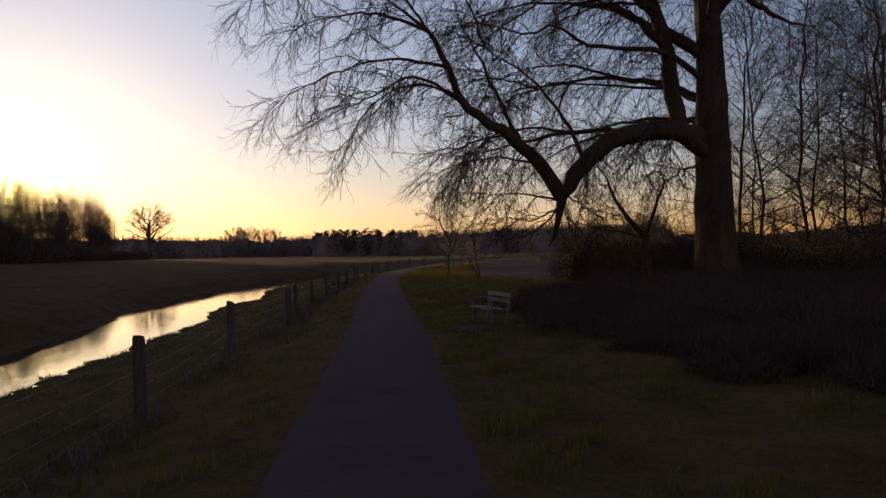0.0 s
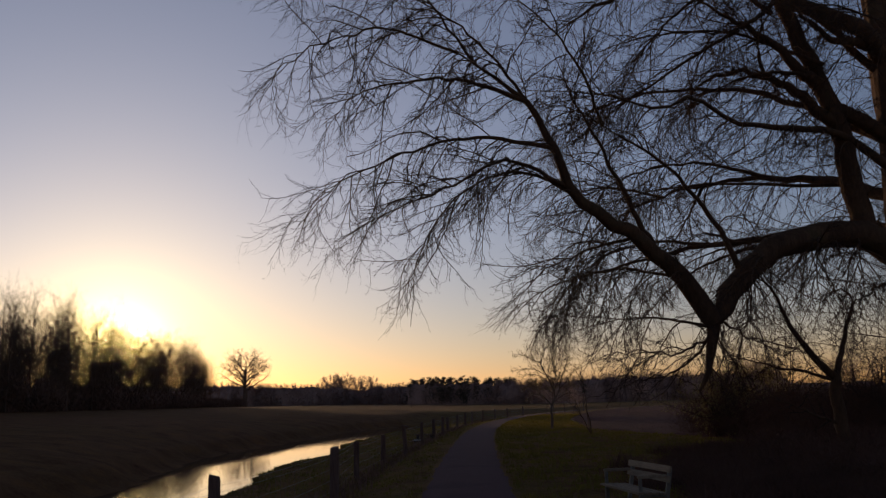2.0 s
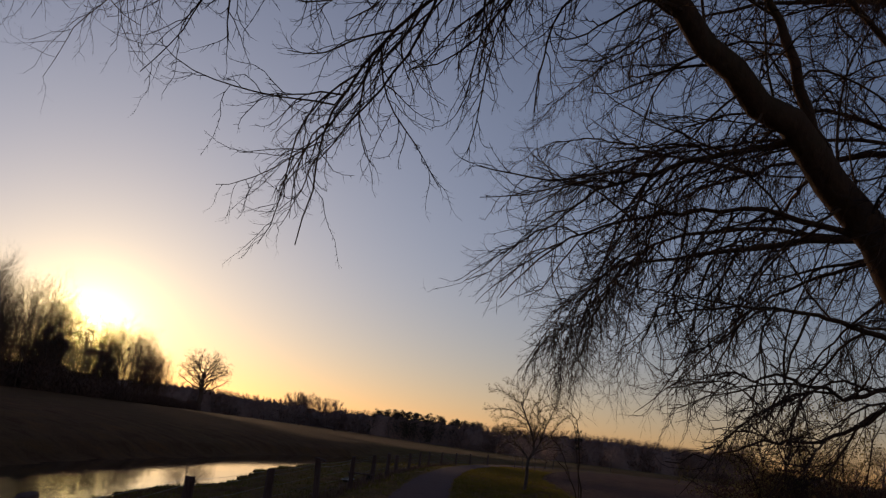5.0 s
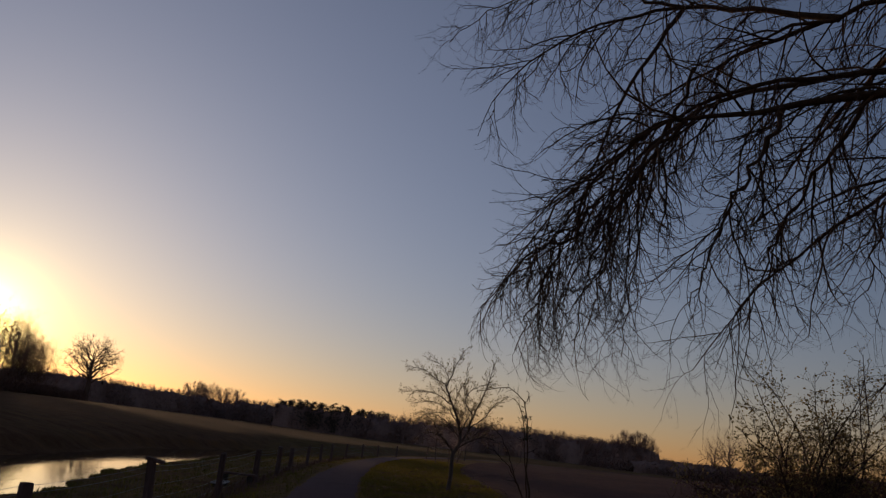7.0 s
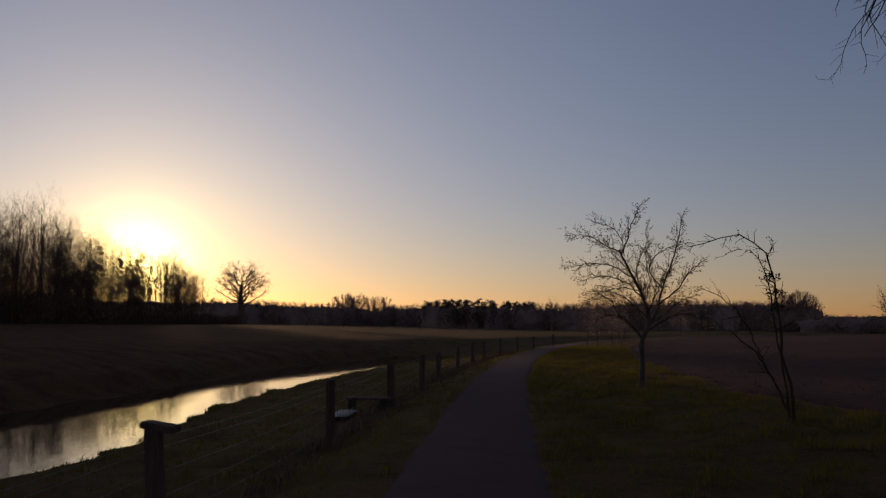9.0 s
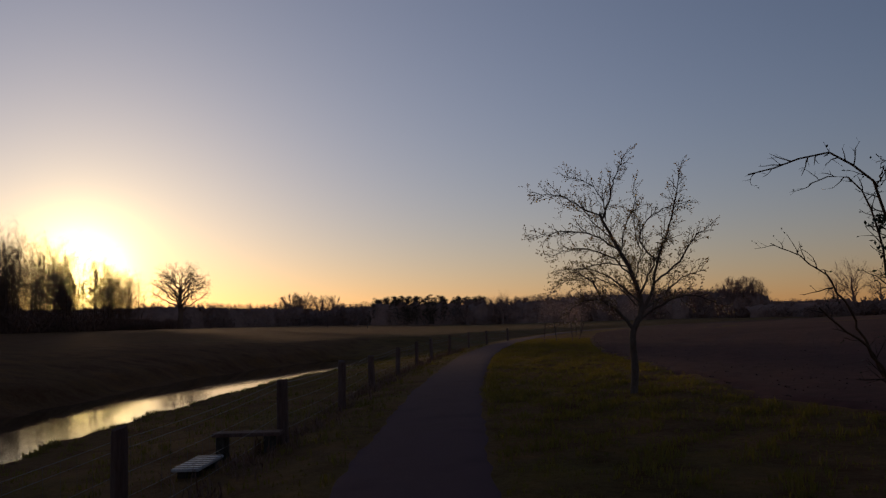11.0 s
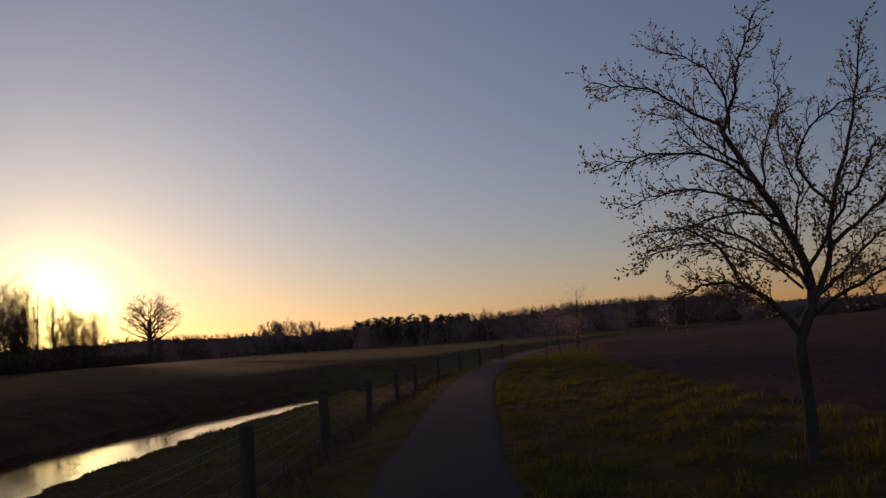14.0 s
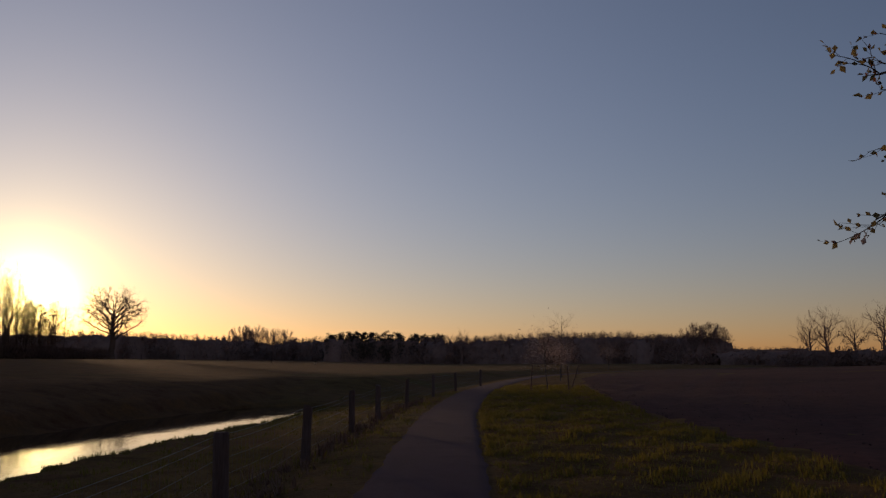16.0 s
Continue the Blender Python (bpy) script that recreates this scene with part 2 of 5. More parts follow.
# meadow: green, straw and moss patches
GRASS, gt, gb = nodes_of("meadow_grass", 0.95, 0.03)
gco = gt.nodes.new("ShaderNodeTexCoord").outputs["Object"]
g1, g2, g3 = noise_node(gt, 0.08, 4, 0.6, gco), noise_node(gt, 0.9, 5, 0.65, gco), noise_node(gt, 9, 6, 0.7, gco)
ga = ramp_node(gt, g1.outputs[0], [(0.35, (0.15, 0.093, 0.037)), (0.5, (0.2, 0.11, 0.058)), (0.65, (0.14, 0.106, 0.034))])
gc = ramp_node(gt, g2.outputs[0], [(0.3, (0.6, 0.5, 0.42)), (0.5, (0.9, 0.9, 0.8)), (0.7, (1.2, 1.1, 0.75))])
gd = ramp_node(gt, g3.outputs[0], [(0.25, (0.5, 0.48, 0.42)), (0.7, (1.1, 1.1, 1.1))])
gsep = gt.nodes.new("ShaderNodeSeparateXYZ")
gt.links.new(gco, gsep.inputs[0])
gwest = gt.nodes.new("ShaderNodeMapRange")
gwest.inputs["From Min"].default_value, gwest.inputs["From Max"].default_value = -6.5, -11.0
gt.links.new(gsep.outputs[0], gwest.inputs[0])
gdead = ramp_node(gt, g1.outputs[0], [(0.35, (0.19, 0.092, 0.054)), (0.65, (0.165, 0.088, 0.046))])
ga2 = mix_node(gt, ga.outputs[0], gdead.outputs[0], gwest.outputs[0])
gm = mix_node(gt, mix_node(gt, ga2, gc.outputs[0], 1.0, "MULTIPLY"), gd.outputs[0], 0.8, "MULTIPLY")
gt.links.new(gm, gb.inputs["Base Color"])
gbp = gt.nodes.new("ShaderNodeBump")
gbp.inputs["Strength"].default_value = 1.0
gbp.inputs["Distance"].default_value = 0.08
gt.links.new(g3.outputs[0], gbp.inputs["Height"])
gt.links.new(gbp.outputs[0], gb.inputs["Normal"])

# river water: dark, glossy, with long low ripples
WATER, wt, wb = nodes_of("river_water", 0.03, 0.45)
wb.inputs["Base Color"].default_value = (0.012, 0.012, 0.009, 1)
wb.inputs["IOR"].default_value = 1.33
wco = wt.nodes.new("ShaderNodeTexCoord").outputs["Object"]
wmp = wt.nodes.new("ShaderNodeMapping")
wmp.inputs["Scale"].default_value = (2.2, 0.6, 1)
wt.links.new(wco, wmp.inputs["Vector"])
w1, w2 = noise_node(wt, 1.3, 3, 0.5, wmp.outputs[0]), noise_node(wt, 8.0, 3, 0.5, wmp.outputs[0])
wadd = wt.nodes.new("ShaderNodeMath")
wadd.operation = "MULTIPLY_ADD"
wt.links.new(w2.outputs[0], wadd.inputs[0])
wadd.inputs[1].default_value = 0.22
wt.links.new(w1.outputs[0], wadd.inputs[2])
wbp = wt.nodes.new("ShaderNodeBump")
wbp.inputs["Strength"].default_value = 0.11
wbp.inputs["Distance"].default_value = 0.03
wt.links.new(wadd.outputs[0], wbp.inputs["Height"])
wt.links.new(wbp.outputs[0], wb.inputs["Normal"])

WIRE, _, wireb = nodes_of("galvanised_wire", 0.45, 0.5)
wireb.inputs["Base Color"].default_value = (0.14, 0.13, 0.12, 1)
wireb.inputs["Metallic"].default_value = 0.8

# ---- the lie of the land ----
PATH_Y = [-60, 20, 30, 40, 50, 60, 70, 80, 90, 100, 112, 128, 150, 180, 220, 300]
PATH_X = [-0.15, -0.2, -0.45, -0.55, -0.55, -0.4, 0.1, 0.7, 1.7, 2.9, 5.0, 8.3, 14.0, 26.0, 50.0, 110.0]
NEAR_Y = [-60, 10, 25, 32, 36, 41, 46, 49, 55, 60, 66, 72, 80, 88, 93, 98]
NEAR_X = [-6.6, -6.8, -6.9, -6.9, -7.7, -8.0, -7.3, -7.4, -8.2, -8.4, -8.2, -7.9, -6.9, -5.4, -4.7, -4.4]
FAR_X = [-9.0, -9.3, -10.1, -10.7, -11.4, -12.4, -13.2, -13.3, -13.2, -12.9, -12.5, -12.7, -12.4, -10.9, -9.4, -8.2]
WATER_Z = -0.6


def path_x(y):
    return lerp_table(y, PATH_Y, PATH_X)


def near_x(y):
    return lerp_table(y, NEAR_Y, NEAR_X) + 0.05 + 0.2 * np.sin(y * 1.7) * np.sin(y * 0.53) + 0.1 * np.sin(y * 4.3 + 1)


def far_x(y):
    return lerp_table(y, NEAR_Y, FAR_X) + 0.2 * np.sin(y * 1.3 + 2) * np.sin(y * 0.41)


def lumps(x, y):
    return 0.5 * np.sin(x * 1.9 + 0.7 * np.sin(y * 1.1)) * np.sin(y * 1.6 + 0.9 * np.sin(x * 0.8)) + 0.5 * np.sin(x * 0.7 - 1.3 * y) * np.sin(x * 1.1 + 0.6 * y)


def land(x, y):
    """Height of the ground; x and y are arrays."""
    s = x - path_x(y)
    n, fx = near_x(y), far_x(y)
    # verge and meadow between path and water
    left = -0.02 - 0.26 * smooth(1.2, 3.0, -s) - 0.22 * smooth(2.8, 6.6, -s) + 0.05 * lumps(x, y) * smooth(1.0, 2.0, -s)
    # far side: a bank that climbs from the water to a crest, higher in the west
    crest = lerp_table(x, [-130, -75, -50, -27, -20, -12, 0, 10], [2.6, 2.3, 1.85, 1.22, 0.95, 0.75, 0.55, 0.4])
    climb = WATER_Z + 0.45 * smooth(-0.1, 1.4, fx - x) + 0.27 * np.clip(fx - x - 0.5, 0, 60)
    far = crest - np.log1p(np.exp(np.clip((crest - climb) * 3.0, -30, 30))) / 3.0 + 0.015 * lumps(x, y)
    # embankment across the end of the river meadow; the channel stops there, hidden from the camera
    left = left + (crest - left) * smooth(95, 113, y) * smooth(3.0, 9.0, -s)
    far = far + (crest - far) * smooth(92, 112, y)
    # right: verge, then a field that rises gently to the east
    right = -0.02 + 0.06 * lumps(x * 1.3, y * 1.3) * smooth(1.0, 1.8, s) + 0.03 * smooth(1, 3, s) + 1.9 * smooth(10, 95, s)
    z = np.where(s < 0, left, right)
    chan = WATER_Z - 0.5
    r = np.where(x < n + 0.4, z + (WATER_Z + 0.04 - z) * smooth(0.4, 0.0, x - n), z)
    r = np.where(x < n, WATER_Z + 0.04 + (chan - WATER_Z - 0.04) * smooth(0.0, 0.35, n - x), r)
    r = np.where(x < fx + 0.3, np.maximum(far, chan), r)
    dry = np.where(x < fx, far, z)
    return r + (dry - r) * smooth(95.0, 98.5, y)


def land_at(x, y):
    return float(land(np.array([float(x)]), np.array([float(y)]))[0])


def spaced(*runs):
    return np.unique(np.concatenate([np.arange(a, b, st) for a, b, st in runs]))


gx = spaced((-1500, -300, 150), (-300, -60, 20), (-60, -16, 2.0), (-16, 9, 0.26), (9, 30, 1.2), (30, 130, 6), (130, 1600, 120))
gy = spaced((-300, -20, 40), (-20, 2, 1.2), (2, 98, 0.42), (98, 150, 1.5), (150, 340, 8), (340, 2400, 120))
GX, GY = np.meshgrid(gx, gy)
GZ = land(GX, GY)
idx = np.arange(GX.size).reshape(GX.shape)
quads = np.stack([idx[:-1, :-1], idx[:-1, 1:], idx[1:, 1:], idx[1:, :-1]], -1).reshape(-1, 4)
ground = new("ground", mesh_of("ground", np.stack([GX, GY, GZ], -1).reshape(-1, 3), quads, GRASS, True))
tagged(ground, "dim evening meadow ground with green and straw-coloured patches", "ground", kind="structure")


def ribbon(name, ys, lx, rx, z, material, cols=7, crown=0.0):
    u = np.linspace(0, 1, cols)
    X = lx[:, None] * (1 - u) + rx[:, None] * u
    Y = np.repeat(ys[:, None], cols, 1)
    Z = (land(X, Y) if z is None else np.full(X.shape, z)) + crown
    i = np.arange(X.size).reshape(X.shape)
    q = np.stack([i[:-1, :-1], i[:-1, 1:], i[1:, 1:], i[1:, :-1]], -1).reshape(-1, 4)
    return new(name, mesh_of(name, np.stack([X, Y, Z], -1).reshape(-1, 3), q, material, True))


ys = spaced((-40, 100, 0.5), (100, 300, 3))
edge = 0.05 * np.sin(ys * 2.1) * np.sin(ys * 0.9) + 0.03 * np.sin(ys * 5.3)
half = 0.97 + 0.0 * ys
U = np.linspace(-1, 1, 9)
PX = path_x(ys)[:, None] + U[None, :] * (half[:, None] + edge[:, None] * np.sign(U)[None, :])
PYY = np.repeat(ys[:, None], 9, 1)
PZ = np.maximum(land(PX, PYY), -0.02) + 0.012 + 0.022 * (1 - U[None, :] ** 2)
PZ[:, 0] -= 0.04
PZ[:, -1] -= 0.04
pi_ = np.arange(PX.size).reshape(PX.shape)
pq = np.stack([pi_[:-1, :-1], pi_[:-1, 1:], pi_[1:, 1:], pi_[1:, :-1]], -1).reshape(-1, 4)
tagged(new("path", mesh_of("path", np.stack([PX, PYY, PZ], -1).reshape(-1, 3), pq, PATH_MAT, True)),
       "narrow grey gravel footpath curving between grass verges", "path", kind="structure")

yw = spaced((-60, 98, 0.7))
tagged(ribbon("water", yw, lerp_table(yw, NEAR_Y, FAR_X) - 1.2, lerp_table(yw, NEAR_Y, NEAR_X) + 1.2, WATER_Z, WATER, 5),
       "still dark river water mirroring the evening sky", "river", kind="structure")

# ploughed field on the right of the verge
FIELD_Y = [-60, 42, 55, 66, 80, 95, 112, 134, 160, 200, 260]
FIELD_X = [16.0, 9.0, 5.6, 6.0, 6.6, 8.4, 11.0, 15.0, 22.0, 42.0, 90.0]
fy = spaced((38, 140, 1.0), (140, 262, 4))
fl = lerp_table(fy, FIELD_Y, FIELD_X)
fl = fl + 0.25 * np.sin(fy * 1.1) * np.sin(fy * 0.37) + 0.12 * np.sin(fy * 3.1)
FU = np.concatenate([np.linspace(0, 0.1, 24), np.linspace(0.115, 1, 26)])
FX = fl[:, None] + FU[None, :] * 150
FYY = np.repeat(fy[:, None], len(FU), 1)
FZ = land(FX, FYY) + 0.05 + 0.03 * np.sin(FX * 5.2) * np.exp(-FU[None, :] * 6) + 0.02 * lumps(FX * 2, FYY * 2)
FZ[:, 0] -= 0.12
fi = np.arange(FX.size).reshape(FX.shape)
fq = np.stack([fi[:-1, :-1], fi[:-1, 1:], fi[1:, 1:], fi[1:, :-1]], -1).reshape(-1, 4)
tagged(new("field", mesh_of("field", np.stack([FX, FYY, FZ], -1).reshape(-1, 3), fq, SOIL, True)),
       "bare reddish-brown ploughed field beside the verge", "field", kind="structure")


# ---- wood: tubes, branches, trees ----
class Wood:
    """Gathers branch lines and turns them into tubes; with two sides, far twigs become slivers."""

    def __init__(self, sides):
        self.sides, self.sets = sides, {}

    def add(self, pts, r):
        self.sets.setdefault(len(pts), []).append((pts, r))

    def arrays(self):
        k, vs, fs, base = self.sides, [], [], 0
        ang = np.arange(k) * 2 * math.pi / k
        for n, rows in self.sets.items():
            P = np.stack([a for a, _ in rows])
            R = np.stack([b for _, b in rows])
            T = np.gradient(P, axis=1)
            T /= np.linalg.norm(T, axis=2, keepdims=True) + 1e-9
            mean = T.mean(1, keepdims=True)
            ref = np.where(np.abs(mean[..., 2:3]) > 0.8, np.array([1.0, 0, 0]), np.array([0, 0, 1.0]))
            A = np.cross(T, np.broadcast_to(ref, T.shape))
            A /= np.linalg.norm(A, axis=2, keepdims=True) + 1e-9
            B = np.cross(T, A)
            V = P[:, :, None] + R[:, :, None, None] * (np.cos(ang)[:, None] * A[:, :, None] + np.sin(ang)[:, None] * B[:, :, None])
            vs.append(V.reshape(-1, 3))
            i = np.arange(n * k).reshape(n, k)
            q = np.stack([i[:-1], np.roll(i[:-1], -1, 1), np.roll(i[1:], -1, 1), i[1:]], -1)
            q = (q[:, :1] if k == 2 else q).reshape(-1, 4)
            fs.append((q[None] + (base + np.arange(len(rows)) * n * k)[:, None, None]).reshape(-1, 4))
            base += len(rows) * n * k
        return np.concatenate(vs), np.concatenate(fs)

    def mesh(self, name, material, shade=False):
        return mesh_of(name, *self.arrays(), material, shade)


def joined(name, woods, material, parent, label=""):
    """The fine growth of a crown as one part."""
    vs, fs, base = [], [], 0
    for w in woods:
        if w.sets:
            v, f = w.arrays()
            vs.append(v)
            fs.append(f + base)
            base += len(v)
    ob = part(name, mesh_of(name, np.concatenate(vs), np.concatenate(fs), material), parent, label)
    return tagged(ob, kind="stuff")


def curve_through(ctrl, n):
    """A smooth line of n points through a few control points."""
    c = np.asarray(ctrl, dtype=float)
    d = np.r_[0, np.cumsum(np.linalg.norm(np.diff(c, axis=0), axis=1))]
    t = np.linspace(0, d[-1], n)
    m = np.gradient(c, d, axis=0)
    k = np.clip(np.searchsorted(d, t, side="right") - 1, 0, len(c) - 2)
    h = (d[k + 1] - d[k])[:, None]
    u = ((t - d[k])[:, None]) / h
    return (2 * u**3 - 3 * u**2 + 1) * c[k] + (u**3 - 2 * u**2 + u) * h * m[k] + (-2 * u**3 + 3 * u**2) * c[k + 1] + (u**3 - u**2) * h * m[k + 1]


def unit(v):
    return v / (np.linalg.norm(v) + 1e-9)


def sprout(rng, p, d, length, n, pull, wiggle, lift=0.0):
    """A branch line from p along d. pull: how it bends down (+) or up (-); lift: upward turn at the tip."""
    pts, step = [p], length / (n - 1)
    d = unit(d)
    for i in range(n - 1):
        g = -pull * (1 - i / n) + lift * (i / n) ** 2
        d = unit(d + rng.normal(0, wiggle, 3) + np.array([0, 0, g]))
        p = p + d * step
        pts.append(p)
    return np.array(pts)


def taper(r0, r1, n):
    return np.linspace(r0, r1, n)


def side_dir(rng, tan, spread, flat):
    """A direction that leaves tan at about spread radians; flat keeps it near the level plane."""
    a = rng.normal(0, 1, 3)
    a[2] *= flat
    a = a - tan * (a @ tan)
    return unit(tan * math.cos(spread) + unit(a) * math.sin(spread))


def clothe(rng, line, radii, woods, levels, depth=0, clip=None):
    """Cover a branch line with side branches, level by level. levels: rows of
    (spacing, length, radius, points, pull, wiggle, lift, spread, flat, first)."""
    sp, ln, rad, n, pull, wig, lift, spread, flat, first = levels[depth]
    seg = np.linalg.norm(np.diff(line, axis=0), axis=1)
    d = np.r_[0, np.cumsum(seg)]
    total = d[-1]
    at = first * total + rng.random() * sp
    while at < total:
        u = at / total
        k = min(int(np.searchsorted(d, at, side="right")) - 1, len(line) - 2)
        f = (at - d[k]) / (seg[k] + 1e-9)
        p = line[k] * (1 - f) + line[k + 1] * f
        tan = unit(line[k + 1] - line[k])
        L = ln * (1.15 - 0.6 * u) * rng.uniform(0.6, 1.3)
        child = sprout(rng, p, side_dir(rng, tan, spread * rng.uniform(0.7, 1.3), flat), L, n, pull * rng.uniform(0.4, 1.6), wig, lift)
        r0 = min(rad * rng.uniform(0.75, 1.25), 0.8 * np.interp(at, d, radii))
        rr = taper(r0, r0 * 0.35, n)
        if clip is None or (clip(child[-1]) and clip(child[n // 2])):
            woods[depth].add(child, rr)
            if depth + 1 < len(levels):
                clothe(rng, child, rr, woods, levels, depth + 1, clip)
        at += sp * rng.uniform(0.6, 1.4)


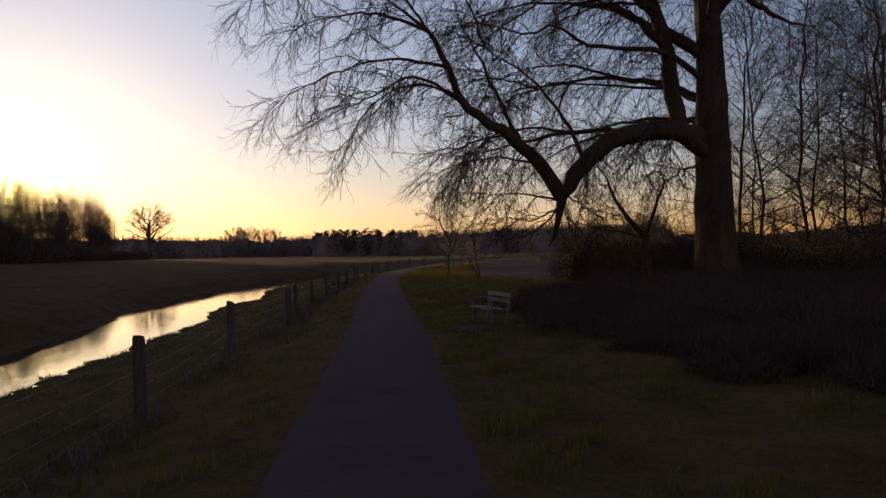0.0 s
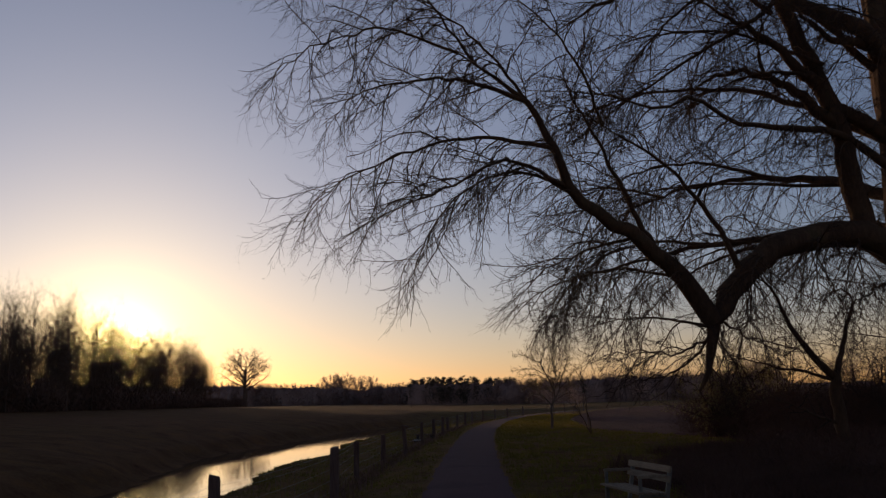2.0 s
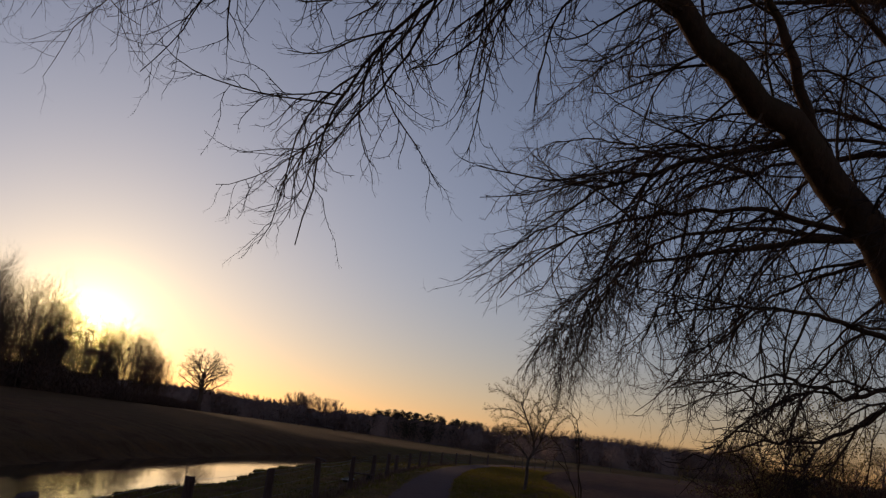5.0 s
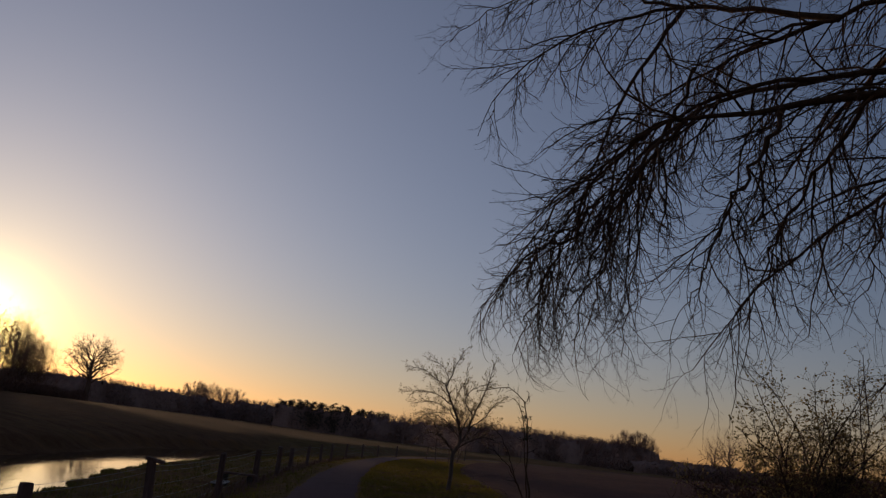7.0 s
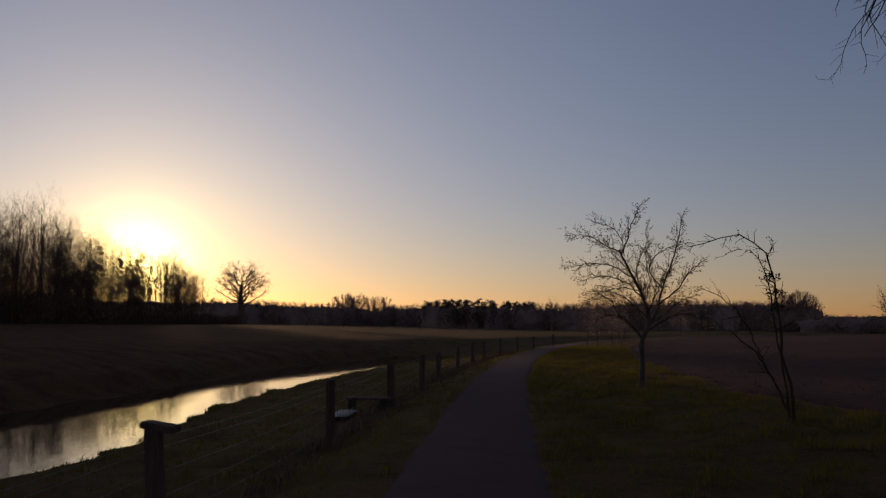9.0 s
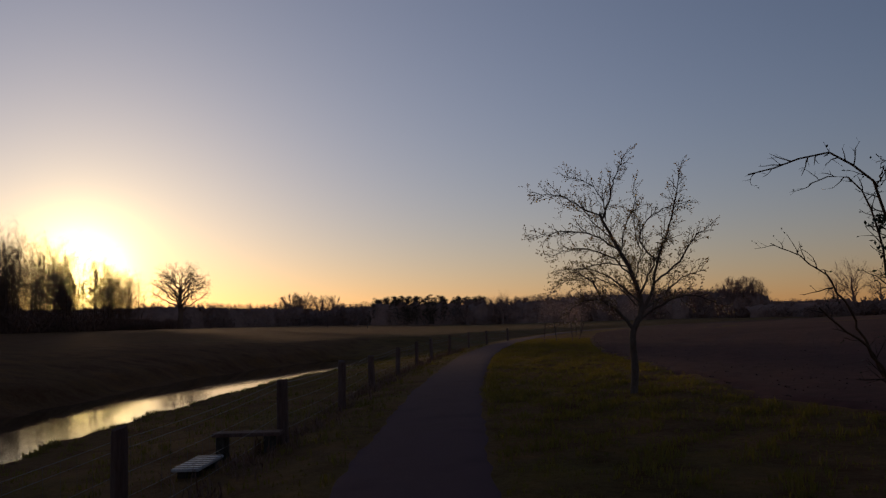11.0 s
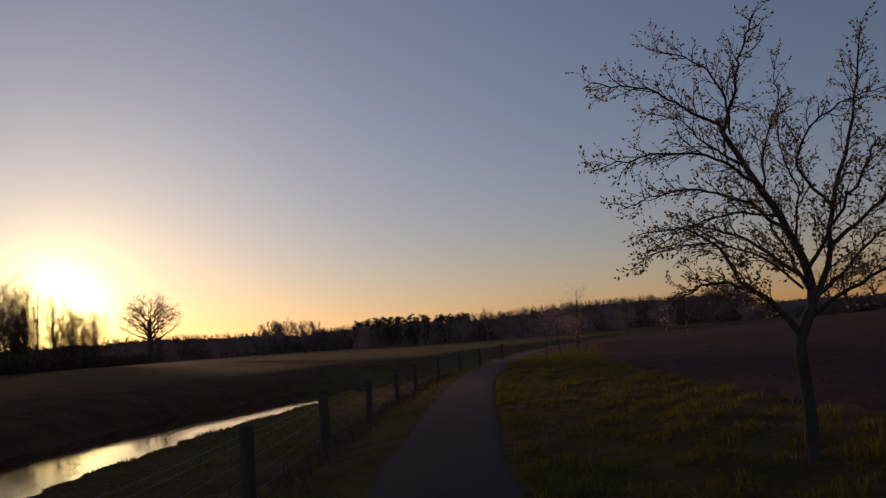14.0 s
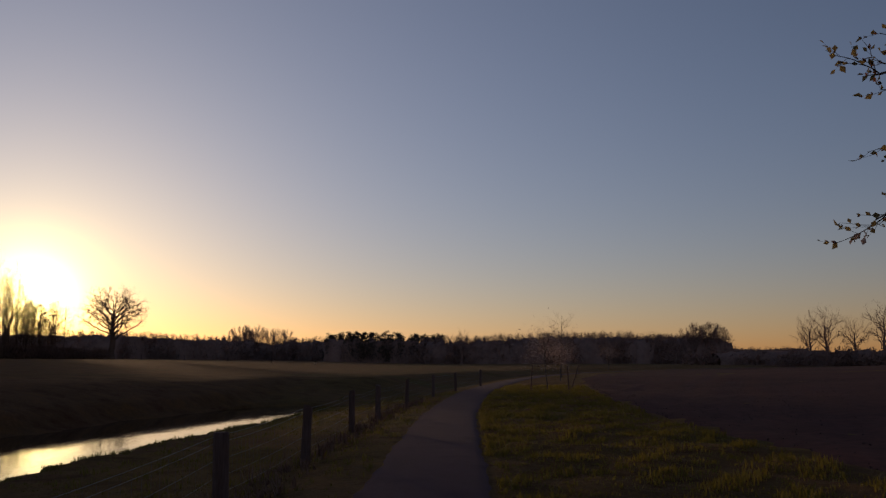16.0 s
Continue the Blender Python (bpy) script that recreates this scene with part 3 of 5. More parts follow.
# ---- the great beech by the path ----
def great_beech():
    rng = np.random.default_rng(11)
    tree = thing("beech_tree", "huge old bare beech with low sweeping limbs beside the path", "tree", (11.4, 29.5, 0))
    o = np.array([11.4, 29.5, 0.0])
    tr = curve_through([(11.5, 29.55, -0.3), (11.45, 29.55, 1.5), (11.4, 29.5, 5.5), (11.4, 29.5, 9.0), (11.25, 29.5, 12.6), (11.2, 29.4, 18.0)], 26)
    h = tr[:, 2]
    rt = np.interp(h, [-0.3, 0.3, 1.2, 3.0, 5.5, 9, 11, 13, 18], [1.15, 0.9, 0.73, 0.63, 0.57, 0.43, 0.38, 0.28, 0.12])
    tree_w = Wood(40)
    tr, rt = curve_through(tr, 90), np.interp(np.linspace(0, 1, 90), np.linspace(0, 1, len(rt)), rt)
    tree_w.add(tr - o, rt)
    tm = tree_w.mesh("trunk", BARK, True)
    for v in tm.vertices:
        a = math.atan2(v.co.y, v.co.x)
        ridge = 0.5 * math.sin(a * 11 + 1.3 * math.sin(v.co.z * 1.1)) + 0.5 * math.sin(a * 5 - v.co.z * 0.4) + 0.6 * noise.noise(v.co * 2.2)
        burl = max(0.0, noise.noise(v.co * 1.1 + Vector((3.1, 0.4, 7.7))) - 0.12) * smooth(2.0, 4.0, v.co.z)
        v.co.xy = v.co.xy * (1 + 0.075 * ridge + 0.3 * burl + 0.12 * max(0, 0.6 - v.co.z) * max(0, math.sin(a * 5)))
    part("trunk", tm, tree, "thick fissured grey-brown trunk")
    limbs = [
        # low arch with its stub, and the stems that rise from its elbow
        ([(11.2, 29.4, 5.2), (9.4, 28.6, 5.65), (7.9, 27.95, 5.4), (6.8, 27.45, 4.9), (6.0, 27.1, 4.1), (5.45, 26.85, 3.35), (5.3, 26.75, 2.85), (5.15, 26.65, 2.3), (4.9, 26.5, 1.75)], 0.40, 0.2),
        ([(5.5, 26.9, 3.3), (4.65, 26.5, 4.4), (3.6, 26.0, 5.2), (2.55, 25.5, 5.9), (1.9, 25.2, 6.7), (1.6, 25.1, 7.65), (0.9, 24.8, 8.4), (-0.5, 24.2, 9.3)], 0.25, 0.06),
        ([(6.3, 27.2, 4.6), (5.4, 26.8, 6.1), (4.2, 26.3, 7.2), (3.0, 25.75, 7.85), (1.6, 25.3, 8.5)], 0.12, 0.04),
        ([(4.2, 26.3, 5.0), (3.4, 25.9, 6.3), (2.75, 25.6, 7.6), (2.3, 25.4, 8.4), (1.9, 25.2, 9.4)], 0.13, 0.045),
        ([(1.6, 25.1, 7.1), (0.6, 24.7, 7.3), (-0.6, 24.1, 7.1), (-1.9, 23.5, 6.5), (-2.9, 23.05, 5.8), (-3.45, 22.85, 5.1)], 0.08, 0.012),
        ([(2.2, 25.4, 6.4), (0.7, 24.7, 6.8), (-0.5, 24.2, 6.15), (-1.75, 23.6, 5.5), (-2.6, 23.2, 4.9)], 0.08, 0.02),
        ([(1.2, 24.9, 8.1), (-0.1, 24.3, 8.5), (-1.5, 23.7, 8.3), (-2.4, 23.3, 7.9), (-3.0, 23.0, 7.2)], 0.085, 0.02),
        ([(2.3, 25.4, 6.2), (1.0, 25.3, 6.7), (-0.5, 25.3, 6.1), (-1.3, 25.3, 4.8), (-1.5, 25.3, 3.3)], 0.06, 0.012),
        ([(5.45, 26.8, 3.2), (4.3, 26.5, 3.4), (3.0, 26.3, 3.4), (1.8, 26.2, 3.0), (1.0, 26.2, 2.5)], 0.06, 0.012),
        ([(5.42, 26.78, 3.05), (4.4, 26.4, 2.6), (3.4, 26.1, 2.7), (2.3, 25.8, 2.4)], 0.05, 0.01),
        ([(5.6, 26.9, 3.4), (6.3, 26.8, 2.9), (7.2, 26.9, 2.7), (8.0, 27.0, 2.2)], 0.05, 0.01),
        ([(4.7, 26.5, 4.3), (3.6, 26.6, 4.6), (2.4, 26.8, 4.5), (1.2, 26.9, 4.0), (0.6, 26.9, 3.3)], 0.06, 0.012),
        ([(7.0, 27.5, 5.0), (6.4, 26.6, 4.6), (6.0, 25.8, 3.8), (5.8, 25.2, 2.9)], 0.06, 0.012),
        ([(8.6, 28.2, 5.6), (8.2, 27.4, 5.2), (7.8, 26.6, 4.3), (7.6, 26.1, 3.3)], 0.06, 0.012),
        ([(9.8, 28.8, 5.6), (9.4, 28.0, 5.1), (9.0, 27.2, 4.2), (8.8, 26.6, 3.3)], 0.05, 0.012),
        ([(10.6, 29.0, 4.4), (9.8, 28.2, 4.2), (9.0, 27.6, 3.6), (8.4, 27.2, 2.8)], 0.05, 0.012),
        ([(3.6, 26.0, 5.2), (2.6, 26.6, 5.1), (1.5, 26.9, 4.6), (0.8, 27.0, 3.9)], 0.07, 0.02),
        ([(-0.3, 24.3, 9.15), (-1.7, 23.7, 9.5), (-2.9, 23.2, 9.1), (-3.8, 22.8, 8.4), (-4.2, 22.7, 7.6)], 0.05, 0.01),
        ([(0.3, 24.6, 9.4), (-1.2, 24.2, 10.6), (-2.8, 23.6, 10.9), (-4.0, 23.2, 10.3)], 0.05, 0.01),
        ([(9.3, 28.6, 10.2), (7.0, 28.6, 11.2), (4.5, 28.2, 11.0), (2.5, 27.6, 10.2)], 0.09, 0.015),
        ([(11.6, 28.9, 9.4), (10.6, 27.4, 10.4), (8.8, 26.0, 10.6), (6.8, 25.0, 10.0)], 0.09, 0.015),
        ([(5.38, 26.75, 3.0), (4.6, 26.7, 2.3), (3.6, 26.6, 2.0), (2.5, 26.5, 1.7)], 0.05, 0.012),
        # limbs higher up
        ([(11.2, 29.3, 7.4), (9.6, 28.7, 8.25), (7.6, 27.8, 8.25), (6.3, 27.2, 8.3), (5.4, 26.8, 8.8), (4.4, 26.4, 8.45), (2.8, 25.6, 8.6), (1.2, 25.0, 8.5)], 0.19, 0.04),
        # second stem beside the trunk, joined to it by a short bridge, and what it bears
        ([(11.1, 29.3, 4.9), (10.35, 29.05, 5.4), (10.0, 29.0, 6.1), (9.85, 29.0, 7.2), (9.75, 29.0, 8.2), (9.6, 29.0, 9.0), (9.25, 28.95, 10.1), (8.8, 28.9, 11.1), (8.4, 28.8, 12.1), (8.0, 28.7, 13.5)], 0.34, 0.16),
        ([(11.3, 29.4, 8.2), (10.7, 29.2, 8.55), (10.1, 29.0, 8.85), (9.6, 28.95, 9.1)], 0.23, 0.2),
        ([(9.6, 28.95, 8.7), (8.8, 28.7, 9.25), (8.2, 28.5, 9.6), (7.5, 28.3, 9.9), (6.9, 28.2, 9.95), (6.0, 28.0, 9.6), (5.2, 27.8, 8.9)], 0.22, 0.03),
        ([(7.6, 28.3, 9.85), (7.5, 28.2, 10.6), (7.8, 28.2, 11.4), (8.4, 28.3, 11.7)], 0.09, 0.02),
        ([(9.3, 28.95, 9.8), (8.7, 28.6, 10.0), (8.2, 28.4, 10.5), (7.5, 28.3, 11.05), (6.8, 28.2, 11.45), (6.2, 28.0, 11.8), (5.4, 27.8, 12.1)], 0.22, 0.03),
        ([(8.6, 28.4, 12.2), (7.5, 27.9, 11.35), (5.9, 27.6, 10.3), (4.4, 27.5, 9.35), (3.1, 27.4, 8.45), (1.9, 27.3, 7.5)], 0.11, 0.02),
        ([(7.1, 28.7, 12.5), (5.7, 27.8, 11.7), (4.4, 27.5, 10.4), (3.5, 27.3, 9.0)], 0.09, 0.015),
        ([(9.0, 28.6, 9.9), (8.5, 28.3, 9.85), (7.6, 28.2, 9.9), (6.5, 28.1, 9.55), (5.1, 27.9, 8.9)], 0.1, 0.02),
        ([(11.2, 29.3, 10.4), (10.7, 28.9, 11.1), (9.7, 28.8, 11.6), (8.9, 28.8, 12.1), (8.2, 28.8, 12.5), (7.1, 28.7, 12.5), (5.5, 28.6, 12.8), (3.8, 28.2, 12.2), (2.2, 27.6, 11.0)], 0.27, 0.05),
        ([(11.2, 29.3, 10.9), (10.4, 28.9, 10.9), (9.6, 28.7, 10.95), (9.1, 28.6, 11.4), (8.2, 28.4, 12.0)], 0.22, 0.03),
        ([(11.3, 29.3, 10.8), (12.1, 29.0, 10.65), (12.9, 28.8, 9.9), (13.8, 28.4, 9.2), (14.8, 28.0, 8.9)], 0.26, 0.04),
        ([(11.4, 29.4, 10.8), (11.9, 29.4, 11.4), (12.45, 29.4, 12.4), (13.4, 29.4, 13.5), (14.2, 29.5, 15.0)], 0.26, 0.06),
        ([(11.3, 29.6, 9.6), (13.0, 30.6, 11.5), (14.4, 31.6, 14.0), (15.0, 32.0, 17.0)], 0.26, 0.08),
        ([(8.0, 28.0, 11.6), (6.0, 27.5, 12.6), (3.5, 26.8, 12.9), (1.5, 26.0, 12.4)], 0.1, 0.02),
        ([(1.2, 24.9, 8.1), (0.3, 24.6, 9.4), (-1.0, 24.0, 10.2), (-2.3, 23.5, 10.2)], 0.06, 0.015),
        ([(3.0, 25.7, 7.8), (2.4, 25.2, 9.2), (1.2, 24.6, 10.4), (-0.3, 24.2, 11.0)], 0.06, 0.015),
        # limbs that reach on over the verge
        ([(11.2, 29.8, 5.4), (9.2, 31.2, 6.0), (7.0, 32.6, 6.15), (4.5, 33.7, 5.75), (3.2, 34.0, 5.45), (2.4, 34.0, 4.9)], 0.22, 0.03),
        ([(11.3, 29.8, 6.6), (10.0, 32.2, 8.0), (8.4, 34.4, 8.6), (6.4, 36.2, 8.6), (4.6, 37.0, 7.8)], 0.22, 0.04),
        ([(11.4, 29.9, 5.9), (11.0, 32.5, 6.6), (9.9, 35.2, 6.9), (8.2, 37.8, 6.7), (6.4, 39.6, 5.8)], 0.2, 0.04),
        ([(11.3, 29.5, 8.3), (9.3, 31.3, 10.2), (7.1, 33.0, 11.3), (4.6, 34.8, 11.6), (2.6, 36.4, 11.0)], 0.2, 0.04),
        ([(10.6, 31.0, 7.25), (9.0, 31.6, 7.7), (7.0, 32.3, 8.0), (4.5, 33.0, 7.8), (2.6, 33.4, 7.2), (1.4, 33.4, 6.4)], 0.09, 0.015),
        ([(2.9, 34.0, 5.4), (2.3, 34.2, 4.5), (1.9, 34.3, 3.3)], 0.03, 0.008),
        ([(7.0, 32.6, 6.15), (5.6, 34.2, 6.6), (4.0, 35.6, 6.3), (3.1, 36.3, 5.2), (2.7, 36.5, 3.9)], 0.09, 0.02),
        ([(8.6, 31.6, 6.1), (7.6, 33.6, 5.9), (6.4, 35.4, 5.3), (5.5, 36.6, 4.2), (4.9, 37.2, 3.1)], 0.09, 0.02),
        ([(9.2, 33.2, 8.4), (7.0, 33.2, 8.9), (4.8, 33.2, 8.6), (3.0, 33.2, 7.6)], 0.1, 0.02),
        ([(7.5, 35.2, 8.7), (7.6, 37.0, 8.2), (7.2, 38.8, 7.2), (6.8, 40.0, 6.0)], 0.09, 0.02),
        ([(10.4, 34.0, 6.8), (9.0, 34.2, 5.9), (7.8, 34.6, 4.7), (7.0, 35.0, 3.6), (6.5, 35.3, 2.8)], 0.08, 0.02),
        ([(10.9, 33.0, 6.7), (11.0, 35.4, 6.4), (10.4, 37.6, 5.4), (9.8, 39.0, 4.2)], 0.09, 0.02),
        ([(5.6, 34.2, 6.6), (4.0, 34.7, 6.2), (2.7, 35.0, 5.2), (1.9, 35.0, 4.1), (1.4, 35.0, 3.25)], 0.05, 0.01),
        ([(6.4, 36.2, 8.6), (4.8, 38.0, 9.4), (3.2, 39.5, 9.4), (2.1, 40.4, 8.6), (1.7, 40.8, 7.6)], 0.08, 0.01),
        ([(4.8, 38.0, 9.4), (2.9, 39.4, 10.2), (1.6, 40.2, 10.0), (0.9, 40.4, 9.3)], 0.05, 0.01),
        ([(6.4, 36.2, 8.6), (5.2, 38.6, 8.4), (4.0, 40.2, 7.4), (3.5, 40.8, 6.2)], 0.06, 0.01),
        ([(4.6, 34.8, 11.6), (3.4, 37.0, 11.6), (2.2, 38.8, 11.2), (1.4, 39.6, 10.4)], 0.05, 0.01),
        ([(4.6, 37.0, 7.8), (4.2, 37.4, 6.2), (4.0, 37.5, 4.6), (3.9, 37.5, 3.2)], 0.04, 0.008),
        ([(3.4, 34.0, 5.55), (2.8, 34.2, 4.6), (2.5, 34.3, 3.6), (2.4, 34.3, 2.9)], 0.035, 0.008),
        ([(6.0, 33.2, 6.0), (5.2, 32.8, 4.8), (4.8, 32.6, 3.5)], 0.04, 0.008),
        ([(4.5, 33.7, 5.75), (3.9, 33.6, 4.6), (3.4, 33.5, 3.3)], 0.045, 0.008),
        ([(3.2, 33.9, 5.5), (2.7, 33.8, 4.4), (2.4, 33.7, 3.0)], 0.035, 0.008),
        ([(5.5, 34.0, 5.9), (4.8, 34.3, 4.6), (4.4, 34.4, 3.3)], 0.045, 0.008),
        ([(3.1, 36.3, 5.2), (2.6, 36.6, 4.4), (2.35, 36.7, 3.6), (2.15, 36.7, 3.0)], 0.04, 0.008),
        ([(2.9, 36.4, 4.7), (2.3, 36.4, 4.4), (1.9, 36.3, 3.9), (1.7, 36.2, 3.4)], 0.035, 0.008),
        ([(4.8, 38.0, 9.4), (3.9, 38.2, 7.8), (3.4, 38.3, 6.2), (3.1, 38.3, 4.8), (2.9, 38.3, 3.7)], 0.06, 0.01),
        ([(11.3, 29.3, 10.0), (9.0, 29.4, 12.4), (6.0, 29.6, 13.8), (3.0, 29.8, 14.0)], 0.18, 0.04),
    ]
    subs, twigs, spurs = Wood(6), Wood(3), Wood(3)
    levels = [
        (0.2, 2.2, 0.016, 10, 0.2, 0.14, 0.34, 0.85, 0.75, 0.12),
        (0.14, 0.85, 0.0075, 8, 0.2, 0.2, 0.6, 0.8, 0.9, 0.05),
        (0.075, 0.11, 0.0065, 2, 0.0, 0.0, 0.0, 0.75, 1.0, 0.1),
    ]
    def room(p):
        """The crown stays off the ground and the path; its far side is cut to the outline seen from the camera near y
        23.
        """
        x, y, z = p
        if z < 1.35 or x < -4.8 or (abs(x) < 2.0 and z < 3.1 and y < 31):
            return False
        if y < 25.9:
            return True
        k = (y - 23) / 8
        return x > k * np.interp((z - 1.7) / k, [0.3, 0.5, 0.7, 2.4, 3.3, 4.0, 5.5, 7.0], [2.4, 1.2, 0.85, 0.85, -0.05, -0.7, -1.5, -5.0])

    grown = [tr]
    for n_limb, (ctrl, r0, r1) in enumerate(limbs):
        start = np.array(ctrl[0])
        near = min(grown, key=lambda l: np.linalg.norm(l - start, axis=1).min())
        gap = np.linalg.norm(near - start, axis=1)
        if gap.min() < 0.8:
            ctrl = [tuple(near[int(gap.argmin())])] + list(ctrl[1:])
        line = curve_through(ctrl, 22)
        # limbs are cut back to the same camera-fitted outline
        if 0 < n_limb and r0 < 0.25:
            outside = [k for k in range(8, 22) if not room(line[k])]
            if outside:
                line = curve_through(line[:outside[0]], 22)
        reach = np.linalg.norm(np.diff(np.array(ctrl), axis=0), axis=1).sum()
        line[2:-1] += rng.normal(0, 0.03 if r0 < 0.06 else min(0.012 + 0.1 * r0, 0.006 * reach), line[2:-1].shape)
        r0 = r0 * (1.0 if r0 > 0.21 else 0.78)
        rr = r0 + (min(r1, 0.006) - r0) * np.linspace(0, 1, 22) ** (0.65 if r1 < 0.05 else 1.0)
        if r1 > 0.15:
            rr = r0 + (r1 - r0) * np.linspace(0, 1, 22)
        if n_limb == 0:
            rr = np.interp(np.linspace(0, 1, 22), [0, 0.72, 0.82, 1], [0.4, 0.27, 0.17, 0.03])
        grown.append(curve_through(line, 60))
        w = Wood(9)
        w.add(line - o, rr)
        part("limb", w.mesh("limb", BARK, True), tree)
        open_ = (1.35 if line[-1][2] < 6.5 else 1.1) if line[-1][1] > 31 and r0 > 0.05 else 1.0
        if line[-1][2] > 8.2 and line[-1][0] > 2.0 and line[-1][1] < 31:
            open_ = 1.15
        short = 0.55 if r0 < 0.05 and line[-1][1] > 31 else 1.0
        rows = [(lv[0] * (open_ if k < 2 else 1.0), lv[1] * (short if k == 0 else 1.0), *lv[2:]) for k, lv in enumerate(levels)]
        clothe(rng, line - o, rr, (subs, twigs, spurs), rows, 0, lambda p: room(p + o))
    # thin shoots that spring from the old bark of the trunk
    for i in range(70):
        u = rng.uniform(0.16, 0.62)
        k = int(u * 89)
        az = rng.uniform(0, 6.28)
        out = np.array([math.cos(az), math.sin(az), 0.0])
        shoot = sprout(rng, tr[k] - o + out * rt[k] * 0.9, out + np.array([0, 0, rng.uniform(-0.3, 1.0)]), rng.uniform(0.5, 1.5), 7, -0.1, 0.15)
        rr = taper(0.014, 0.004, 7)
        subs.add(shoot, rr)
        clothe(rng, shoot, rr, (twigs,), [(0.16, 0.4, 0.005, 5, -0.02, 0.2, 0.1, 0.8, 1.0, 0.15)])
    joined("branchwork", [subs], BARK, tree)
    joined("crown", [twigs, spurs], TWIG, tree, "fine drooping bare twigs")
    return tree


great_beech()


# ---- trees in general ----
def bare_tree(name, label, seed, height, radius, spread, trunk_share, levels, limbs=14, sides=7, bark=BARK, twig=TWIG, at=(0, 0, 0), lean=(0, 0), up=0.75, group="", deep=False):
    rng = np.random.default_rng(seed)
    tree = thing(name, label, "tree", at, group)
    n = 16
    z = np.linspace(0, 1, n)
    stem = np.stack([lean[0] * z * z + np.cumsum(rng.normal(0, 0.1 * height / n, n)), lean[1] * z * z + np.cumsum(rng.normal(0, 0.1 * height / n, n)), z * height * 0.93 - 0.15], -1)
    rs = radius * np.interp(z, [0, 0.04, 0.5, 1], [1.35, 1.0, 0.62, 0.1])
    w = Wood(max(sides, 6))
    w.add(stem, rs)
    part("trunk", w.mesh("trunk", bark, True), tree)
    woods = [Wood(3) for _ in levels]
    far_limbs = Wood(5)
    for i in range(limbs):
        u = trunk_share + (0.97 - trunk_share) * (i + rng.random() * 0.6) / limbs
        p = np.array([np.interp(u, z, stem[:, j]) for j in range(3)])
        az = i * 2.4 + rng.normal(0, 0.35)
        v = (u - trunk_share) / (1 - trunk_share)
        rise = up * (0.45 + 0.9 * v)
        L = spread * rng.uniform(0.75, 1.15) * math.sqrt(max(0.05, 1 - (abs(v - 0.3) / 0.85) ** 2))
        d = unit(np.array([math.cos(az), math.sin(az), rise]))
        line = sprout(rng, p, d, L, 9, 0.03, 0.09, 0.06)
        r0 = np.interp(u, z, rs) * 0.55
        rr = taper(r0, r0 * 0.2, 9)
        if deep:
            w = Wood(6)
            w.add(line, rr)
            part("limb", w.mesh("limb", bark, True), tree)
        else:
            far_limbs.add(line, rr)
        clothe(rng, line, rr, woods, levels)
    joined("crown", ([] if deep else [far_limbs]) + woods, twig, tree)
    return tree


def set_tree(src, x, y, turn, s, sz=None, dz=-0.1, label=""):
    m = Matrix.Translation((x, y, land_at(x, y) + dz)) @ Matrix.Rotation(turn, 4, "Z") @ Matrix.Diagonal((s, s, sz or s, 1))
    t = copy_thing(src, m)
    if label:
        t["label"] = label
    return t


def dome_tree(name, label, seed, h, R, radius, at, limbs, levels, bark=HAZED_WOOD, group="", low=-0.35, fork=0.28, deep=False, grow=0.62, crowd=1.0, base=0.14):
    """A broad tree whose limbs fan out from a short trunk to a rounded crown."""
    rng = np.random.default_rng(seed)
    tree = thing(name, label, "tree", at, group)
    n = 12
    z = np.linspace(0, 1, n)
    stem = np.stack([np.cumsum(rng.normal(0, 0.006 * h, n)), np.cumsum(rng.normal(0, 0.006 * h, n)), z * h * grow - 0.15], -1)
    rs = radius * np.interp(z, [0, 0.06, 0.5, 1], [1.4, 1.0, 0.75, 0.3])
    w = Wood(9)
    w.add(stem, rs)
    part("trunk", w.mesh("trunk", bark, True), tree)
    mid = np.array([0, 0, h * (1 + base) / 2])
    size = np.array([R, R, h * (1 - base) / 2])
    inside = lambda p: (((p - mid) / size) ** 2).sum() < 1.03
    woods, boughs = [Wood(3) for _ in levels[:-1]] + [Wood(2)], Wood(5)
    for i in range(limbs):
        v = low + (0.98 - low) * ((i + 0.5) / limbs) ** crowd
        az = i * 2.4 + rng.normal(0, 0.3)
        flat = math.sqrt(1 - v * v)
        end = mid + size * np.array([math.cos(az) * flat, math.sin(az) * flat, v]) * rng.uniform(0.84, 0.97)
        u = min(0.98, (fork + (0.95 - fork) * grow * 0.97 * (i / limbs)) / grow)
        p = np.array([np.interp(u, z, stem[:, k]) for k in range(3)])
        half = p * 0.5 + end * 0.5 + np.array([0, 0, 0.05 * h * (1 - abs(v))]) + rng.normal(0, 0.03 * h, 3)
        line = curve_through([p, half, end], 10)
        line[1:-1] += rng.normal(0, 0.012 * h, line[1:-1].shape)
        r0 = np.interp(u, z, rs) * 0.4
        rr = taper(r0, r0 * 0.15, 10)
        if deep:
            b = Wood(6)
            b.add(line, rr)
            part("limb", b.mesh("limb", bark, True), tree)
        else:
            boughs.add(line, rr)
        clothe(rng, line, rr, woods, levels, 0, inside)
    joined("crown", ([] if deep else [boughs]) + woods, bark, tree)
    return tree


